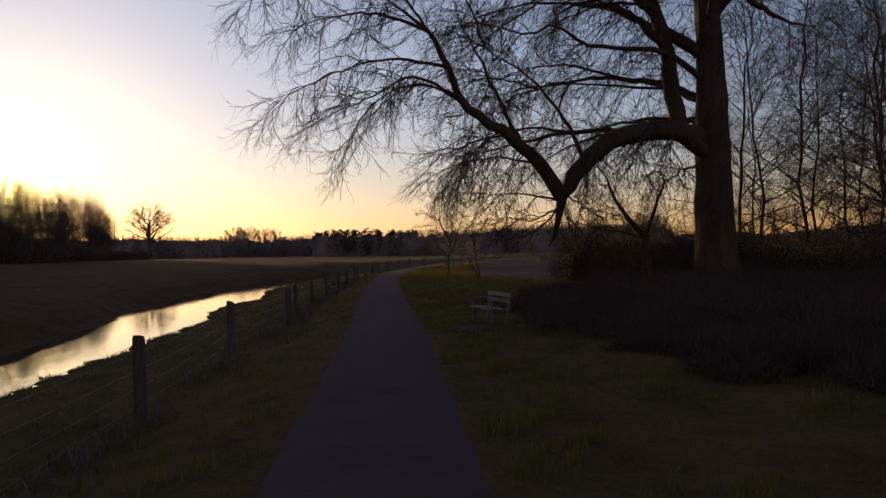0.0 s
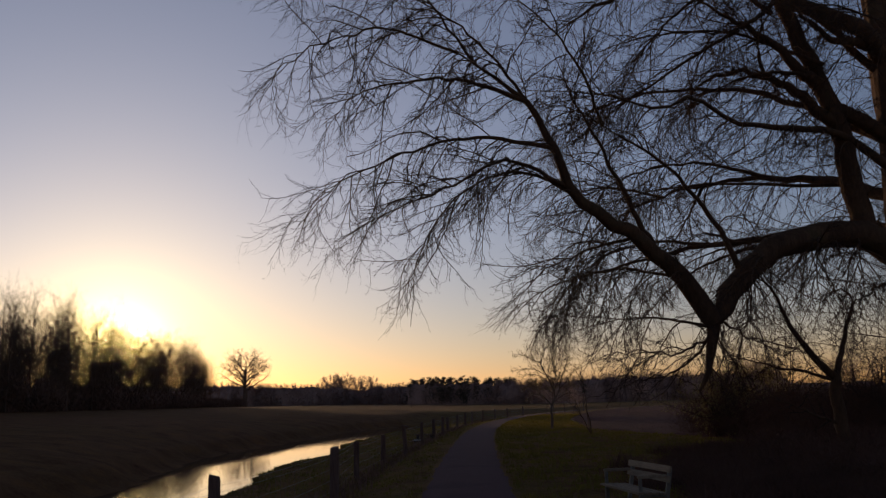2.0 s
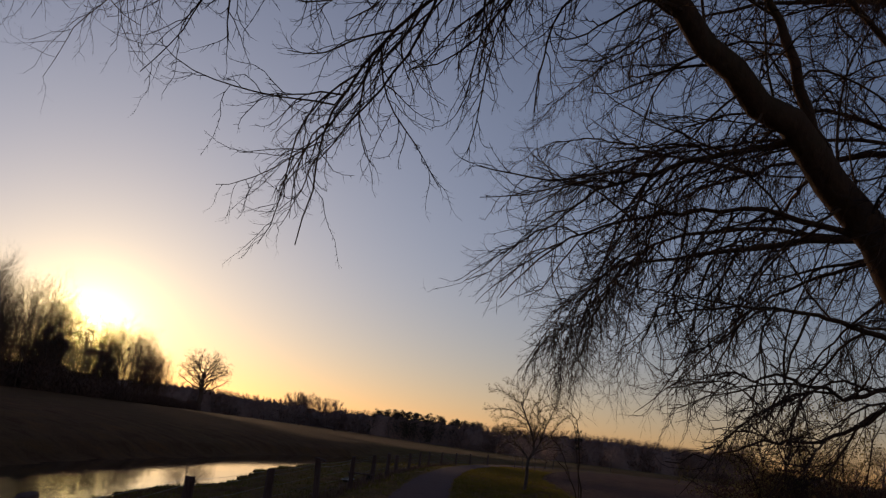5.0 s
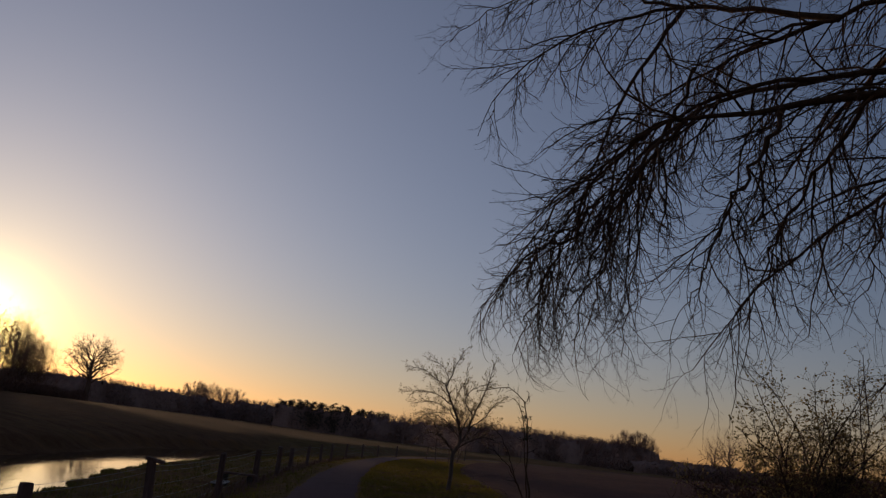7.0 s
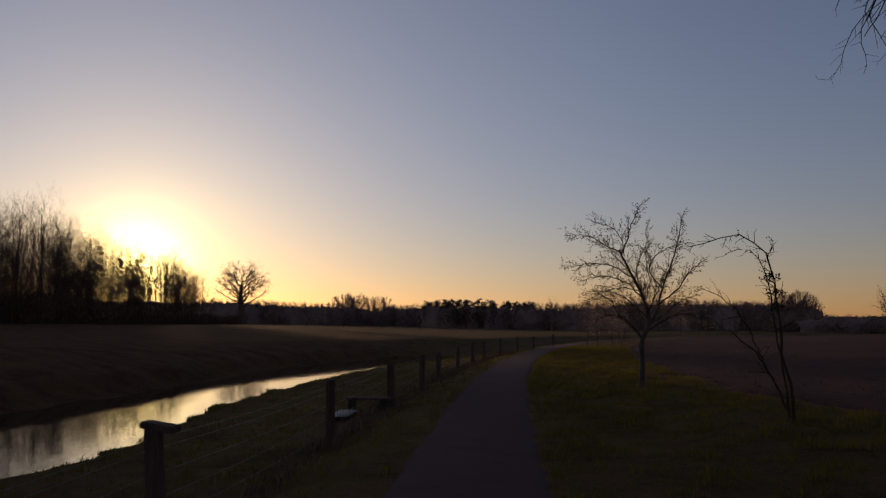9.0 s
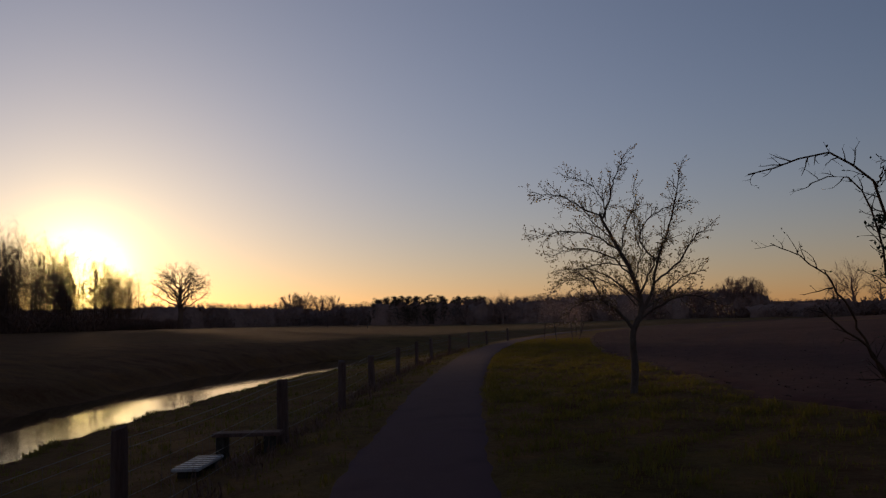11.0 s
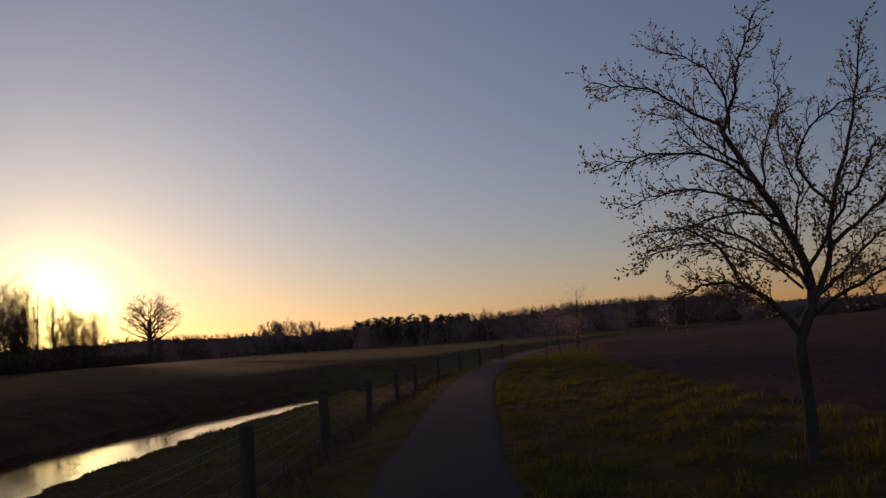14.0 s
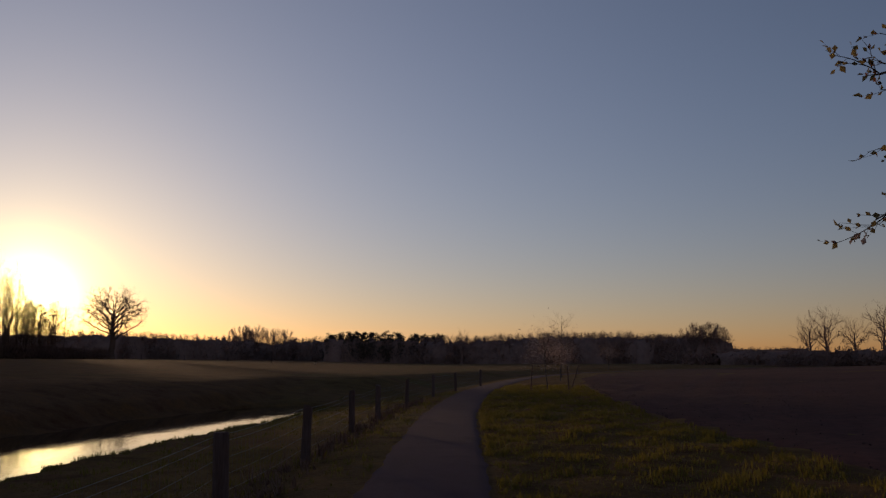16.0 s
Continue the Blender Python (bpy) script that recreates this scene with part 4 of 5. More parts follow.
# lone oak across the river, with a young tree beside it
OAK_L = [(0.55, 2.8, 0.055, 6, -0.02, 0.3, 0.03, 0.85, 0.9, 0.42), (0.4, 1.5, 0.03, 4, 0.0, 0.28, 0.0, 0.8, 1.0, 0.1), (0.3, 0.8, 0.022, 2, 0.0, 0.1, 0.0, 0.8, 1.0, 0.1)]
dome_tree("oak_tree", "lone broad bare oak on the rise across the river", 21, 19.2, 9.2, 0.8, (-75, 268, land_at(-75, 268) - 0.2), 36, OAK_L, ROW_BARK, low=-0.4, fork=0.27, deep=True, base=0.25)
SML = [(0.7, 1.9, 0.06, 5, 0.0, 0.12, 0.03, 0.75, 1.0, 0.2), (0.45, 0.8, 0.03, 3, 0.0, 0.1, 0.0, 0.8, 1.0, 0.1)]
dome_tree("young_tree", "slender young bare tree beside the lone oak", 22, 10.0, 3.6, 0.2, (-81.5, 264, land_at(-81.5, 264) - 0.2), 14, SML)

# wood on the west rise: tall slender trees in a row, others behind
ROW_L = [(0.5, 2.0, 0.024, 5, -0.05, 0.2, 0.0, 0.6, 1.0, 0.12), (0.44, 0.95, 0.015, 3, -0.05, 0.2, 0.0, 0.65, 1.0, 0.1), (0.5, 0.5, 0.012, 2, -0.04, 0.1, 0.0, 0.65, 1.0, 0.1)]
row = [dome_tree("alder_tree", "tall slender bare tree in the row on the rise", 30 + i, 13.8, 2.9 + 0.3 * (i % 3), 0.085, (0, 0, -0.2), 26, ROW_L, ROW_BARK, group="trees in the west row", low=-0.9, fork=0.14, grow=0.74, crowd=0.85, base=0.1) for i in range(6)]
rr_ = np.random.default_rng(5)
spots = []
for i in range(96):
    y = 78 + 176 * ((i + rr_.uniform(-0.4, 0.4)) / 95) ** 1.1
    x = np.interp(y, [82, 122, 170, 219, 255], [-54, -55, -64, -75, -83.5]) + rr_.normal(0, 1.7)
    spots.append((x, y, rr_.uniform(0.9, 1.05) * np.interp(y, [82, 136, 150, 166, 180, 212, 222, 236, 246, 256], [1.1, 1.12, 1.1, 1.08, 1.18, 1.2, 1.0, 0.98, 1.16, 1.02])))
for i in range(84):
    y = 76 + 150 * ((i + rr_.random()) / 84) ** 1.35
    x = np.interp(y, [76, 122, 170, 226], [-63, -64, -72, -84]) + rr_.normal(0, 3.4)
    spots.append((x, y, rr_.uniform(0.98, 1.1) * np.interp(y, [140, 180], [1.0, 0.98])))
for i in range(26):
    y = 74 + 70 * (i + rr_.random()) / 26
    spots.append((-71 + rr_.normal(0, 2.5), y, rr_.uniform(1.0, 1.12)))
# deeper trees, mostly hidden, added to block the low sun from water and path
for i in range(90):
    y = 84 + 150 * (i + rr_.random()) / 90
    spots.append((np.interp(y, [84, 150, 234], [-76, -82, -96]) - abs(rr_.normal(0, 8)), y, rr_.uniform(0.95, 1.12)))
for i, (x, y, hgt) in enumerate(spots):
    if i < 6:
        row[i].matrix_basis = Matrix.Translation((x, y, land_at(x, y) - 0.2)) @ Matrix.Diagonal((hgt, hgt, hgt, 1))
    else:
        set_tree(row[i % 6], x, y, rr_.uniform(0, 6.28), hgt, hgt * rr_.uniform(0.97, 1.03))


# ---- clouds of small faces for undergrowth and far woods ----
def scatter_slivers(centres, sizes, count, rng, length, width, upright=0.6):
    """Thin three-cornered slivers filling soft balls: bare brush seen from afar."""
    n = len(centres) * count
    c = np.repeat(np.asarray(centres, float), count, 0)
    s = np.repeat(np.asarray(sizes, float), count, 0)
    g = rng.normal(0, 1, (n, 3))
    g /= np.linalg.norm(g, axis=1, keepdims=True)
    p = c + g * s * (rng.random((n, 1)) ** 0.45)
    d = rng.normal(0, 1, (n, 3))
    d[:, 2] = np.abs(d[:, 2]) + upright
    d /= np.linalg.norm(d, axis=1, keepdims=True)
    w = np.cross(d, rng.normal(0, 1, (n, 3)))
    w /= np.linalg.norm(w, axis=1, keepdims=True) + 1e-9
    L = length * rng.uniform(0.5, 1.5, (n, 1))
    W = width * rng.uniform(0.6, 1.4, (n, 1))
    v = np.stack([p - w * W, p + w * W, p + d * L], 1)
    return v.reshape(-1, 3)


def sliver_mesh(name, verts, material):
    return mesh_of(name, verts, np.arange(len(verts)).reshape(-1, 3), material)


def stuff(name, verts, material, label, category):
    return tagged(new(name, sliver_mesh(name, verts, material)), label, category, kind="stuff")


rw = np.random.default_rng(8)
# undergrowth under the west row
cs, ss = [], []
for i in range(330):
    y = rw.uniform(70, 256)
    x = np.interp(y, [70, 84, 122, 170, 222], [-54, -54, -55, -64, -75]) + rw.normal(-2, 3.0)
    h = rw.uniform(0.6, 1.0) * np.interp(y, [70, 130, 160, 222], [4.6, 4.2, 3.6, 2.4])
    cs.append((x, y, land_at(x, y) + h * 0.42))
    ss.append((2.4, 2.4, h * 0.6))
stuff("undergrowth", scatter_slivers(cs, ss, 420, rw, 0.9, 0.05), BRUSH, "dense dark leafless undergrowth below the tree row", "undergrowth")


def brush_mass(name, pts, depth, share, seed, material, parent):
    """The dense inside of a far wood: a lumpy body of brush with a ragged top, as deep as the wood."""
    rng = np.random.default_rng(seed)
    pts = np.asarray(pts, float)
    d = np.r_[0, np.cumsum(np.linalg.norm(np.diff(pts[:, :2], axis=0), axis=1))]
    u = np.arange(0, d[-1] + 1.0, 1.6)
    X, Y, H = (np.interp(u, d, pts[:, i]) for i in range(3))
    prof = [(-1.0, -0.03), (-0.4, 0.3), (0.5, 0.62), (1.5, 0.88), (2.6, 1.0), (depth * 0.6, 1.0), (depth * 0.8, 0.6), (depth, -0.03)]
    V = np.stack([np.stack([X + rng.normal(0, 0.5, len(u)), Y + b + rng.normal(0, 0.6, len(u)),
                            land(X, Y) + H * share * max(c, 0) * rng.uniform(0.84, 1.1, len(u)) + min(c, 0) * 10], -1) for b, c in prof], 1)
    i = np.arange(V.shape[0] * V.shape[1]).reshape(V.shape[:2])
    q = np.stack([i[:-1, :-1], i[1:, :-1], i[1:, 1:], i[:-1, 1:]], -1).reshape(-1, 4)
    tagged(part(name, mesh_of(name, V.reshape(-1, 3), q, material), parent, "dense brown brush between the trunks"), kind="stuff")


def wood_band(name, label, pts, depth, hgt, count, seed, mats, slivers=260, crown=(0.4, 0.36), brush=(0.5, 0.75), mass=0.74):
    """A far wood along a line: trees whose limbs and twigs fan into rounded crowns, with brush below.
    crown: half width and half height of a crown as shares of the tree's height."""
    rng = np.random.default_rng(seed)
    pts = np.asarray(pts, float)
    d = np.r_[0, np.cumsum(np.linalg.norm(np.diff(pts[:, :2], axis=0), axis=1))]
    bs, bz, trunks, tw = [], [], Wood(3), []
    for i in range(count):
        u = (i + rng.uniform(-1.5, 1.5)) / count * d[-1]
        x, y = np.interp(u, d, pts[:, 0]), np.interp(u, d, pts[:, 1]) + rng.random() * depth
        g = land_at(x, y)
        h = np.interp(u, d, pts[:, 2]) * rng.uniform(0.91, 1.03) * hgt
        foot, rad = np.array([x, y, g]), rng.uniform(0.8, 1.2)
        mid = foot + np.array([0, 0, h * (1 - crown[1])])
        size = np.array([crown[0] * rad, crown[0] * rad, crown[1]]) * h
        fork = foot + np.array([rng.normal(0, 0.2), 0, h * rng.uniform(0.2, 0.4)])
        trunks.add(np.array([foot - (0, 0, 0.3), fork, mid]), np.array([0.3, 0.22, 0.1]))
        nl = 12
        a = rng.normal(0, 1, (nl, 3))
        a[:, 2] = np.abs(a[:, 2]) * 1.2 - 0.25
        a /= np.linalg.norm(a, axis=1, keepdims=True)
        ends = mid + a * size * rng.uniform(0.8, 0.98, (nl, 1))
        elbows = (fork + ends) / 2 + np.array([0, 0, 0.03 * h]) + rng.normal(0, 0.03 * h, (nl, 3))
        for e, m in zip(ends, elbows):
            trunks.add(np.array([fork, m, e]), np.array([0.13, 0.09, 0.03]))
        n = slivers
        q, f = rng.integers(0, nl, n), rng.random((n, 1)) ** 0.6
        p = elbows[q] * (1 - f) + ends[q] * f + rng.normal(0, 0.02 * h, (n, 3))
        w = p - fork
        w = w / (np.linalg.norm(w, axis=1, keepdims=True) + 1e-9) + rng.normal(0, 0.5, (n, 3)) + np.array([0, 0, 0.15])
        w /= np.linalg.norm(w, axis=1, keepdims=True)
        tip = p + w * h * 0.1 * rng.uniform(0.5, 1.5, (n, 1))
        over = np.linalg.norm((tip - mid) / size, axis=1, keepdims=True)
        tip = np.where(over > 1.05, mid + (tip - mid) / over * 1.04, tip)
        s = np.cross(w, rng.normal(0, 1, (n, 3)))
        s *= 0.05 / (np.linalg.norm(s, axis=1, keepdims=True) + 1e-9)
        tw.append(np.stack([p - s, p + s, tip], 1).reshape(-1, 3))
        for j in range(3):
            hh = h * rng.uniform(*brush) * (0.6 if j == 2 else 1.0)
            bs.append((x + rng.normal(0, 3), y + rng.normal(0, 2), g + hh * 0.45))
            bz.append((4.0, 3.0, hh * 0.58))
    tw.append(scatter_slivers(bs, bz, 120, rng, 1.2, 0.24, 0.1))
    low = [(c[0] + rng.normal(0, 2), c[1] - 1.5, c[2] * 0.3 + 0.7) for c in bs[::2]]
    tw.append(scatter_slivers(low, [(5.0, 2.0, 2.2)] * len(low), 130, rng, 1.0, 0.22, 0.1))
    ob = thing(name, label, "wood", kind="stuff")
    tagged(part("trunks", trunks.mesh("trunks", HAZED_WOOD), ob), kind="stuff")
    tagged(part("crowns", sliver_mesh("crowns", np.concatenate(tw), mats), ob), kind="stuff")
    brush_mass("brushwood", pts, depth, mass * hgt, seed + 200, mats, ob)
    return ob


def pine_band(name, label, pts, depth, count, seed):
    """Far pines: bare trunks under ragged clumps of needles."""
    rng = np.random.default_rng(seed)
    pts = np.asarray(pts, float)
    d = np.r_[0, np.cumsum(np.linalg.norm(np.diff(pts[:, :2], axis=0), axis=1))]
    cs, ss, bs, bz, trunks = [], [], [], [], Wood(4)
    for i in range(count):
        u = rng.random() * d[-1]
        x, y = np.interp(u, d, pts[:, 0]), np.interp(u, d, pts[:, 1]) + rng.random() * depth
        g, h = land_at(x, y), np.interp(u, d, pts[:, 2]) * rng.uniform(0.9, 1.03)
        trunks.add(np.array([(x, y, g - 0.3), (x + rng.normal(0, 0.2), y, g + h * 0.5), (x + rng.normal(0, 0.3), y, g + h * 0.94)]), np.array([0.28, 0.2, 0.06]))
        for j in range(7):
            v = rng.uniform(0.45, 1.0)
            r = (0.9 + 1.9 * (1.02 - v) ** 0.6) * rng.uniform(0.7, 1.1)
            cs.append((x + rng.normal(0, 0.6), y + rng.normal(0, 0.6), g + h * v - 0.4))
            ss.append((r, r, 0.75))
        bs.append((x, y, g + h * 0.25))
        bz.append((3.6, 3.0, h * 0.38))
    v = np.concatenate([scatter_slivers(cs, ss, 60, rng, 0.5, 0.1, 0.0), scatter_slivers(bs, bz, 330, rng, 1.1, 0.2, 0.1)])
    ob = thing(name, label, "wood", kind="stuff")
    tagged(part("trunks", trunks.mesh("trunks", HAZED_WOOD), ob), kind="stuff")
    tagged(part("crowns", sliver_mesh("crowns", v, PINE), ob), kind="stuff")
    brush_mass("brushwood", pts, depth, 0.76, seed + 200, HAZED_THICKET, ob)


wood_band("far_wood", "distant bare deciduous wood on the horizon", [(-240, 400, 13), (-180, 410, 13), (-130, 430, 13.5), (-112, 470, 12.8), (-95, 500, 13.6), (-88, 520, 13.6)], 25, 1.0, 130, 41, HAZED_WOOD, 220)
wood_band("far_wood", "row of round-crowned bare trees on the horizon", [(-104, 545, 20), (-92, 545, 21), (-84, 546, 18.5), (-70, 547, 20.5)], 8, 1.0, 13, 42, HAZED_WOOD, 560, (0.33, 0.4), (0.3, 0.45), 0.5)
wood_band("far_wood", "distant bare wood between the round crowns and the pines", [(-72, 520, 12.5), (-55, 500, 12.8), (-40, 500, 13.5)], 20, 1.0, 44, 43, HAZED_WOOD, 220)
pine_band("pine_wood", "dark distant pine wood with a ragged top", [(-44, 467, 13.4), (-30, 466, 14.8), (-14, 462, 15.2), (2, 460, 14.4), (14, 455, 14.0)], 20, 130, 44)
wood_band("far_wood", "long distant bare wood behind the field", [(4, 440, 13.2), (28, 430, 13.5), (52, 425, 14.8), (80, 430, 15.5), (105, 440, 15), (128, 470, 15.6), (150, 500, 16), (172, 510, 14)], 30, 1.0, 230, 45, HAZED_WOOD, 220)
wood_band("far_wood", "clump of taller round bare trees at the end of the wood", [(141, 488, 21), (150, 490, 22.5), (160, 492, 21)], 8, 1.0, 10, 46, HAZED_WOOD, 620, (0.3, 0.4), (0.4, 0.6), 0.55)
wood_band("hedge", "dark bare hedge along the far edge of the field", [(92, 312, 5.0), (112, 310, 6), (135, 300, 6), (170, 285, 7), (215, 262, 7)], 8, 1.0, 90, 47, HAZED_THICKET, 160, (0.4, 0.45))
wood_band("far_wood", "very distant low wood in the haze", [(150, 820, 11), (230, 800, 12), (330, 760, 13)], 30, 1.0, 70, 48, HAZED_WOOD, 180)
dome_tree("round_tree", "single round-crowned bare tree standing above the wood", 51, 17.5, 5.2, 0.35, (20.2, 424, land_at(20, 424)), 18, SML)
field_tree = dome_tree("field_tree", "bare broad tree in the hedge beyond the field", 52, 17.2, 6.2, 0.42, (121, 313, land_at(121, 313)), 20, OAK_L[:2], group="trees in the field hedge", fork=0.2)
for x, y, tn, s in ((127, 315, 1.0, 1.2), (134, 311, 2.2, 0.98), (142, 309, 3.9, 1.25), (149, 306, 0.8, 1.4), (158, 292, 0.4, 1.25), (168, 286, 5.1, 0.95), (182, 280, 2.9, 1.1), (96, 330, 1.9, 0.5)):
    set_tree(field_tree, x, y, tn, s)


# ---- woodland edge beside and behind the beech ----
EDGE_L = [(0.36, 1.9, 0.014, 6, -0.02, 0.22, 0.04, 0.8, 1.0, 0.12), (0.2, 0.85, 0.007, 4, 0.0, 0.22, 0.0, 0.8, 1.0, 0.1), (0.17, 0.4, 0.0045, 3, 0.0, 0.2, 0.0, 0.8, 1.0, 0.1)]
edge = [bare_tree("woodland_tree", "tall slender bare tree at the woodland edge", 60 + i, 13.0, 0.068, 3.4, 0.1, EDGE_L, 24, 7, BARK, TWIG, (0, 0, 0), (RNG.normal(0, 0.7), RNG.normal(0, 0.7)), 1.2, "woodland edge trees") for i in range(2)]
place = [(17.5, 34.0, 0.0, 1.0), (19.5, 31.0, 1.2, 1.1), (21.5, 36.5, 2.1, 1.15), (24.0, 33.0, 3.0, 1.1), (22.5, 41.0, 4.2, 1.2), (26.5, 38.5, 5.1, 1.25), (18.5, 42.5, 0.8, 0.9), (28.5, 32.0, 2.6, 1.1), (16.2, 27.0, 3.6, 0.85), (20.0, 26.5, 4.6, 1.0), (25.5, 44.5, 5.6, 1.2), (14.6, 35.2, 1.5, 1.05), (16.8, 38.2, 2.8, 1.2), (19.4, 38.8, 0.3, 1.3), (20.4, 33.6, 4.0, 1.35), (23.0, 37.8, 5.5, 1.4), (27.5, 35.5, 1.8, 1.4)]
for i, (x, y, tn, s) in enumerate(place):
    m = Matrix.Translation((x, y, land_at(x, y) - 0.1)) @ Matrix.Rotation(tn, 4, "Z") @ Matrix.Diagonal((s, s, s, 1))
    if i < 2:
        edge[i].matrix_basis = m
    else:
        copy_thing(edge[i % 2], m)


# small crooked tree under the low limb
def crooked_tree():
    rng = np.random.default_rng(71)
    o = np.array([8.35, 27.4, land_at(8.35, 27.4)])
    tree = thing("thorn_tree", "small crooked bare tree under the beech limb", "tree", tuple(o))
    lines = [
        ([(8.4, 27.4, -0.1), (8.3, 27.35, 0.8), (8.2, 27.3, 1.5), (8.2, 27.25, 2.05)], 0.17, 0.13),
        ([(8.2, 27.25, 2.0), (8.6, 27.7, 2.6), (9.0, 28.2, 3.3), (9.3, 28.5, 4.05), (9.0, 28.4, 4.2), (8.6, 28.2, 4.0)], 0.085, 0.015),
        ([(8.2, 27.25, 2.0), (7.6, 27.0, 2.6), (7.1, 26.8, 3.3), (6.7, 26.6, 4.1), (6.4, 26.5, 4.3)], 0.1, 0.015),
        ([(8.25, 27.3, 1.9), (7.4, 27.0, 2.15), (6.4, 26.6, 2.3), (5.6, 26.3, 2.55)], 0.045, 0.01),
        ([(8.3, 27.35, 0.9), (7.5, 27.0, 1.2), (6.7, 26.8, 1.5)], 0.04, 0.01),
    ]
    a, b = Wood(3), Wood(3)
    lv = [(0.22, 0.8, 0.014, 6, 0.0, 0.2, 0.03, 0.9, 1.0, 0.15), (0.13, 0.35, 0.007, 4, 0.0, 0.2, 0.0, 0.9, 1.0, 0.1)]
    for i, (c, r0, r1) in enumerate(lines):
        l = curve_through(c, 14)
        l[1:] += rng.normal(0, 0.018, l[1:].shape)
        w = Wood(7)
        rr = taper(r0, r1, 14)
        w.add(l - np.array([o[0], o[1], 0]), rr)
        part("trunk" if i == 0 else "limb", w.mesh("stem", BARK, True), tree)
        if i:
            clothe(rng, l - np.array([o[0], o[1], 0]), rr, (a, b), lv)
    joined("crown", [a, b], TWIG, tree)


crooked_tree()

# brown bramble and bracken behind the bench and along the wood
rb = np.random.default_rng(9)
cs, ss = [], []
for i in range(1300):
    y = rb.uniform(8, 47)
    x = np.interp(y, [8, 16, 24, 30, 36, 47], [7.2, 6.2, 5.5, 7.5, 9.4, 9.0]) + abs(rb.normal(0, 5.5))
    h = rb.uniform(0.5, 1.25) * np.interp(y, [8, 20, 30, 36, 44], [0.45, 0.5, 0.8, 1.8, 2.0])
    cs.append((x, y, land_at(x, y) + h * 0.35))
    ss.append((0.9, 0.9, h * 0.62))
for i in range(420):
    y = rb.uniform(8, 33)
    x = np.interp(y, [8, 16, 24, 33], [7.2, 6.2, 5.5, 8.4]) - abs(rb.normal(0, 1.1))
    h = rb.uniform(0.08, 0.3)
    cs.append((x, y, land_at(x, y) + h * 0.3))
    ss.append((0.5, 0.5, h * 0.6))
stuff("bramble", scatter_slivers(cs, ss, 330, rb, 0.3, 0.007, 0.2), BRAMBLE, "tangle of brown bramble and dead bracken at the wood's edge", "bramble")


# shrub with opening leaves past the beech
def shrub(name, label, at, seed, height, spread, stems, leaf, dens, lv=None, bark=TWIG, group=""):
    rng = np.random.default_rng(seed)
    sh = thing(name, label, "shrub", at, group)
    b, c = Wood(3), Wood(3)
    lv = lv or [(0.15, 0.85, 0.009, 6, 0.03, 0.26, 0.1, 0.95, 1.0, 0.1), (0.09, 0.34, 0.0045, 4, 0.0, 0.24, 0.1, 0.85, 1.0, 0.1)]
    for i in range(stems):
        az = rng.uniform(0, 6.28)
        l = sprout(rng, np.array([rng.normal(0, 0.15), rng.normal(0, 0.15), -0.1]), np.array([math.cos(az) * spread, math.sin(az) * spread, 1.0]), height * rng.uniform(0.6, 1.1), 12, 0.02, 0.16, 0.02)
        rr = taper(0.032, 0.007, 12)
        a = Wood(6)
        a.add(l, rr)
        part("stem", a.mesh("stem", bark, True), sh)
        clothe(rng, l, rr, (b, c), lv)
    joined("crown", [b, c], bark, sh)
    if leaf:
        tagged(part("foliage", leaves_on(c, rng, dens * 2.4, 0.065, "foliage", leaf), sh, "small opening leaves"), kind="stuff")
    return sh


def leaves_on(wood, rng, share, size, name, material, tip_only=False):
    """Small folded leaves set along the twigs of a Wood: two faces each."""
    pts, dirs = [], []
    for n, rows in wood.sets.items():
        P = np.stack([p for p, _ in rows])
        for k in range(n - 1 if tip_only else 1, n):
            keep = rng.random(len(P)) < share
            pts.append(P[keep, k])
            dirs.append(P[keep, k] - P[keep, k - 1])
    p, d = np.concatenate(pts), np.concatenate(dirs)
    n = len(p)
    d = d / (np.linalg.norm(d, axis=1, keepdims=True) + 1e-9) + rng.normal(0, 0.6, (n, 3))
    d /= np.linalg.norm(d, axis=1, keepdims=True)
    w = np.cross(d, rng.normal(0, 1, (n, 3)))
    w /= np.linalg.norm(w, axis=1, keepdims=True) + 1e-9
    up = np.cross(w, d)
    L = size * rng.uniform(0.6, 1.4, (n, 1))
    v = np.stack([p, p + d * L * 0.5 + w * L * 0.32 + up * L * 0.12, p + d * L, p + d * L * 0.5 - w * L * 0.32 + up * L * 0.12], 1).reshape(-1, 3)
    i = np.arange(n)[:, None] * 4
    f = np.concatenate([i + np.array([0, 1, 2]), i + np.array([0, 2, 3])])
    return mesh_of(name, v, f, material)


shrub("hawthorn_shrub", "tall many-stemmed shrub with small opening leaves at the wood's end", (9.8, 43.2, land_at(9.8, 43.2)), 81, 4.2, 0.6, 22, LEAFLET, 0.4)
shrub("hawthorn_shrub", "broad many-stemmed shrub with small opening leaves", (12.8, 45.8, land_at(12.8, 45.8)), 82, 5.2, 0.45, 14, LEAFLET, 0.3)
for ex, ey, eh, es in ((13.5, 36.0, 3.0, 84), (15.5, 38.2, 4.2, 86)):
    shrub("elder_shrub", "dense bare brown shrub at the wood's edge", (ex, ey, land_at(ex, ey)), es, eh, 0.5, 13, None, 0, None, TWIG, "shrubs at the wood's edge")
for hx, hy, hs in ((15.6, 29.6, 88), (17.6, 31.8, 89), (15.2, 33.4, 90)):
    shrub("hawthorn_shrub", "low shrub breaking into olive leaf behind the beech", (hx, hy, land_at(hx, hy)), hs, 2.9, 0.6, 11, LEAFLET, 0.5)
shrub("elder_shrub", "bare brown shrub beside the beech", (15.0, 40.5, land_at(15.0, 40.5)), 83, 5.0, 0.45, 14, None, 0)


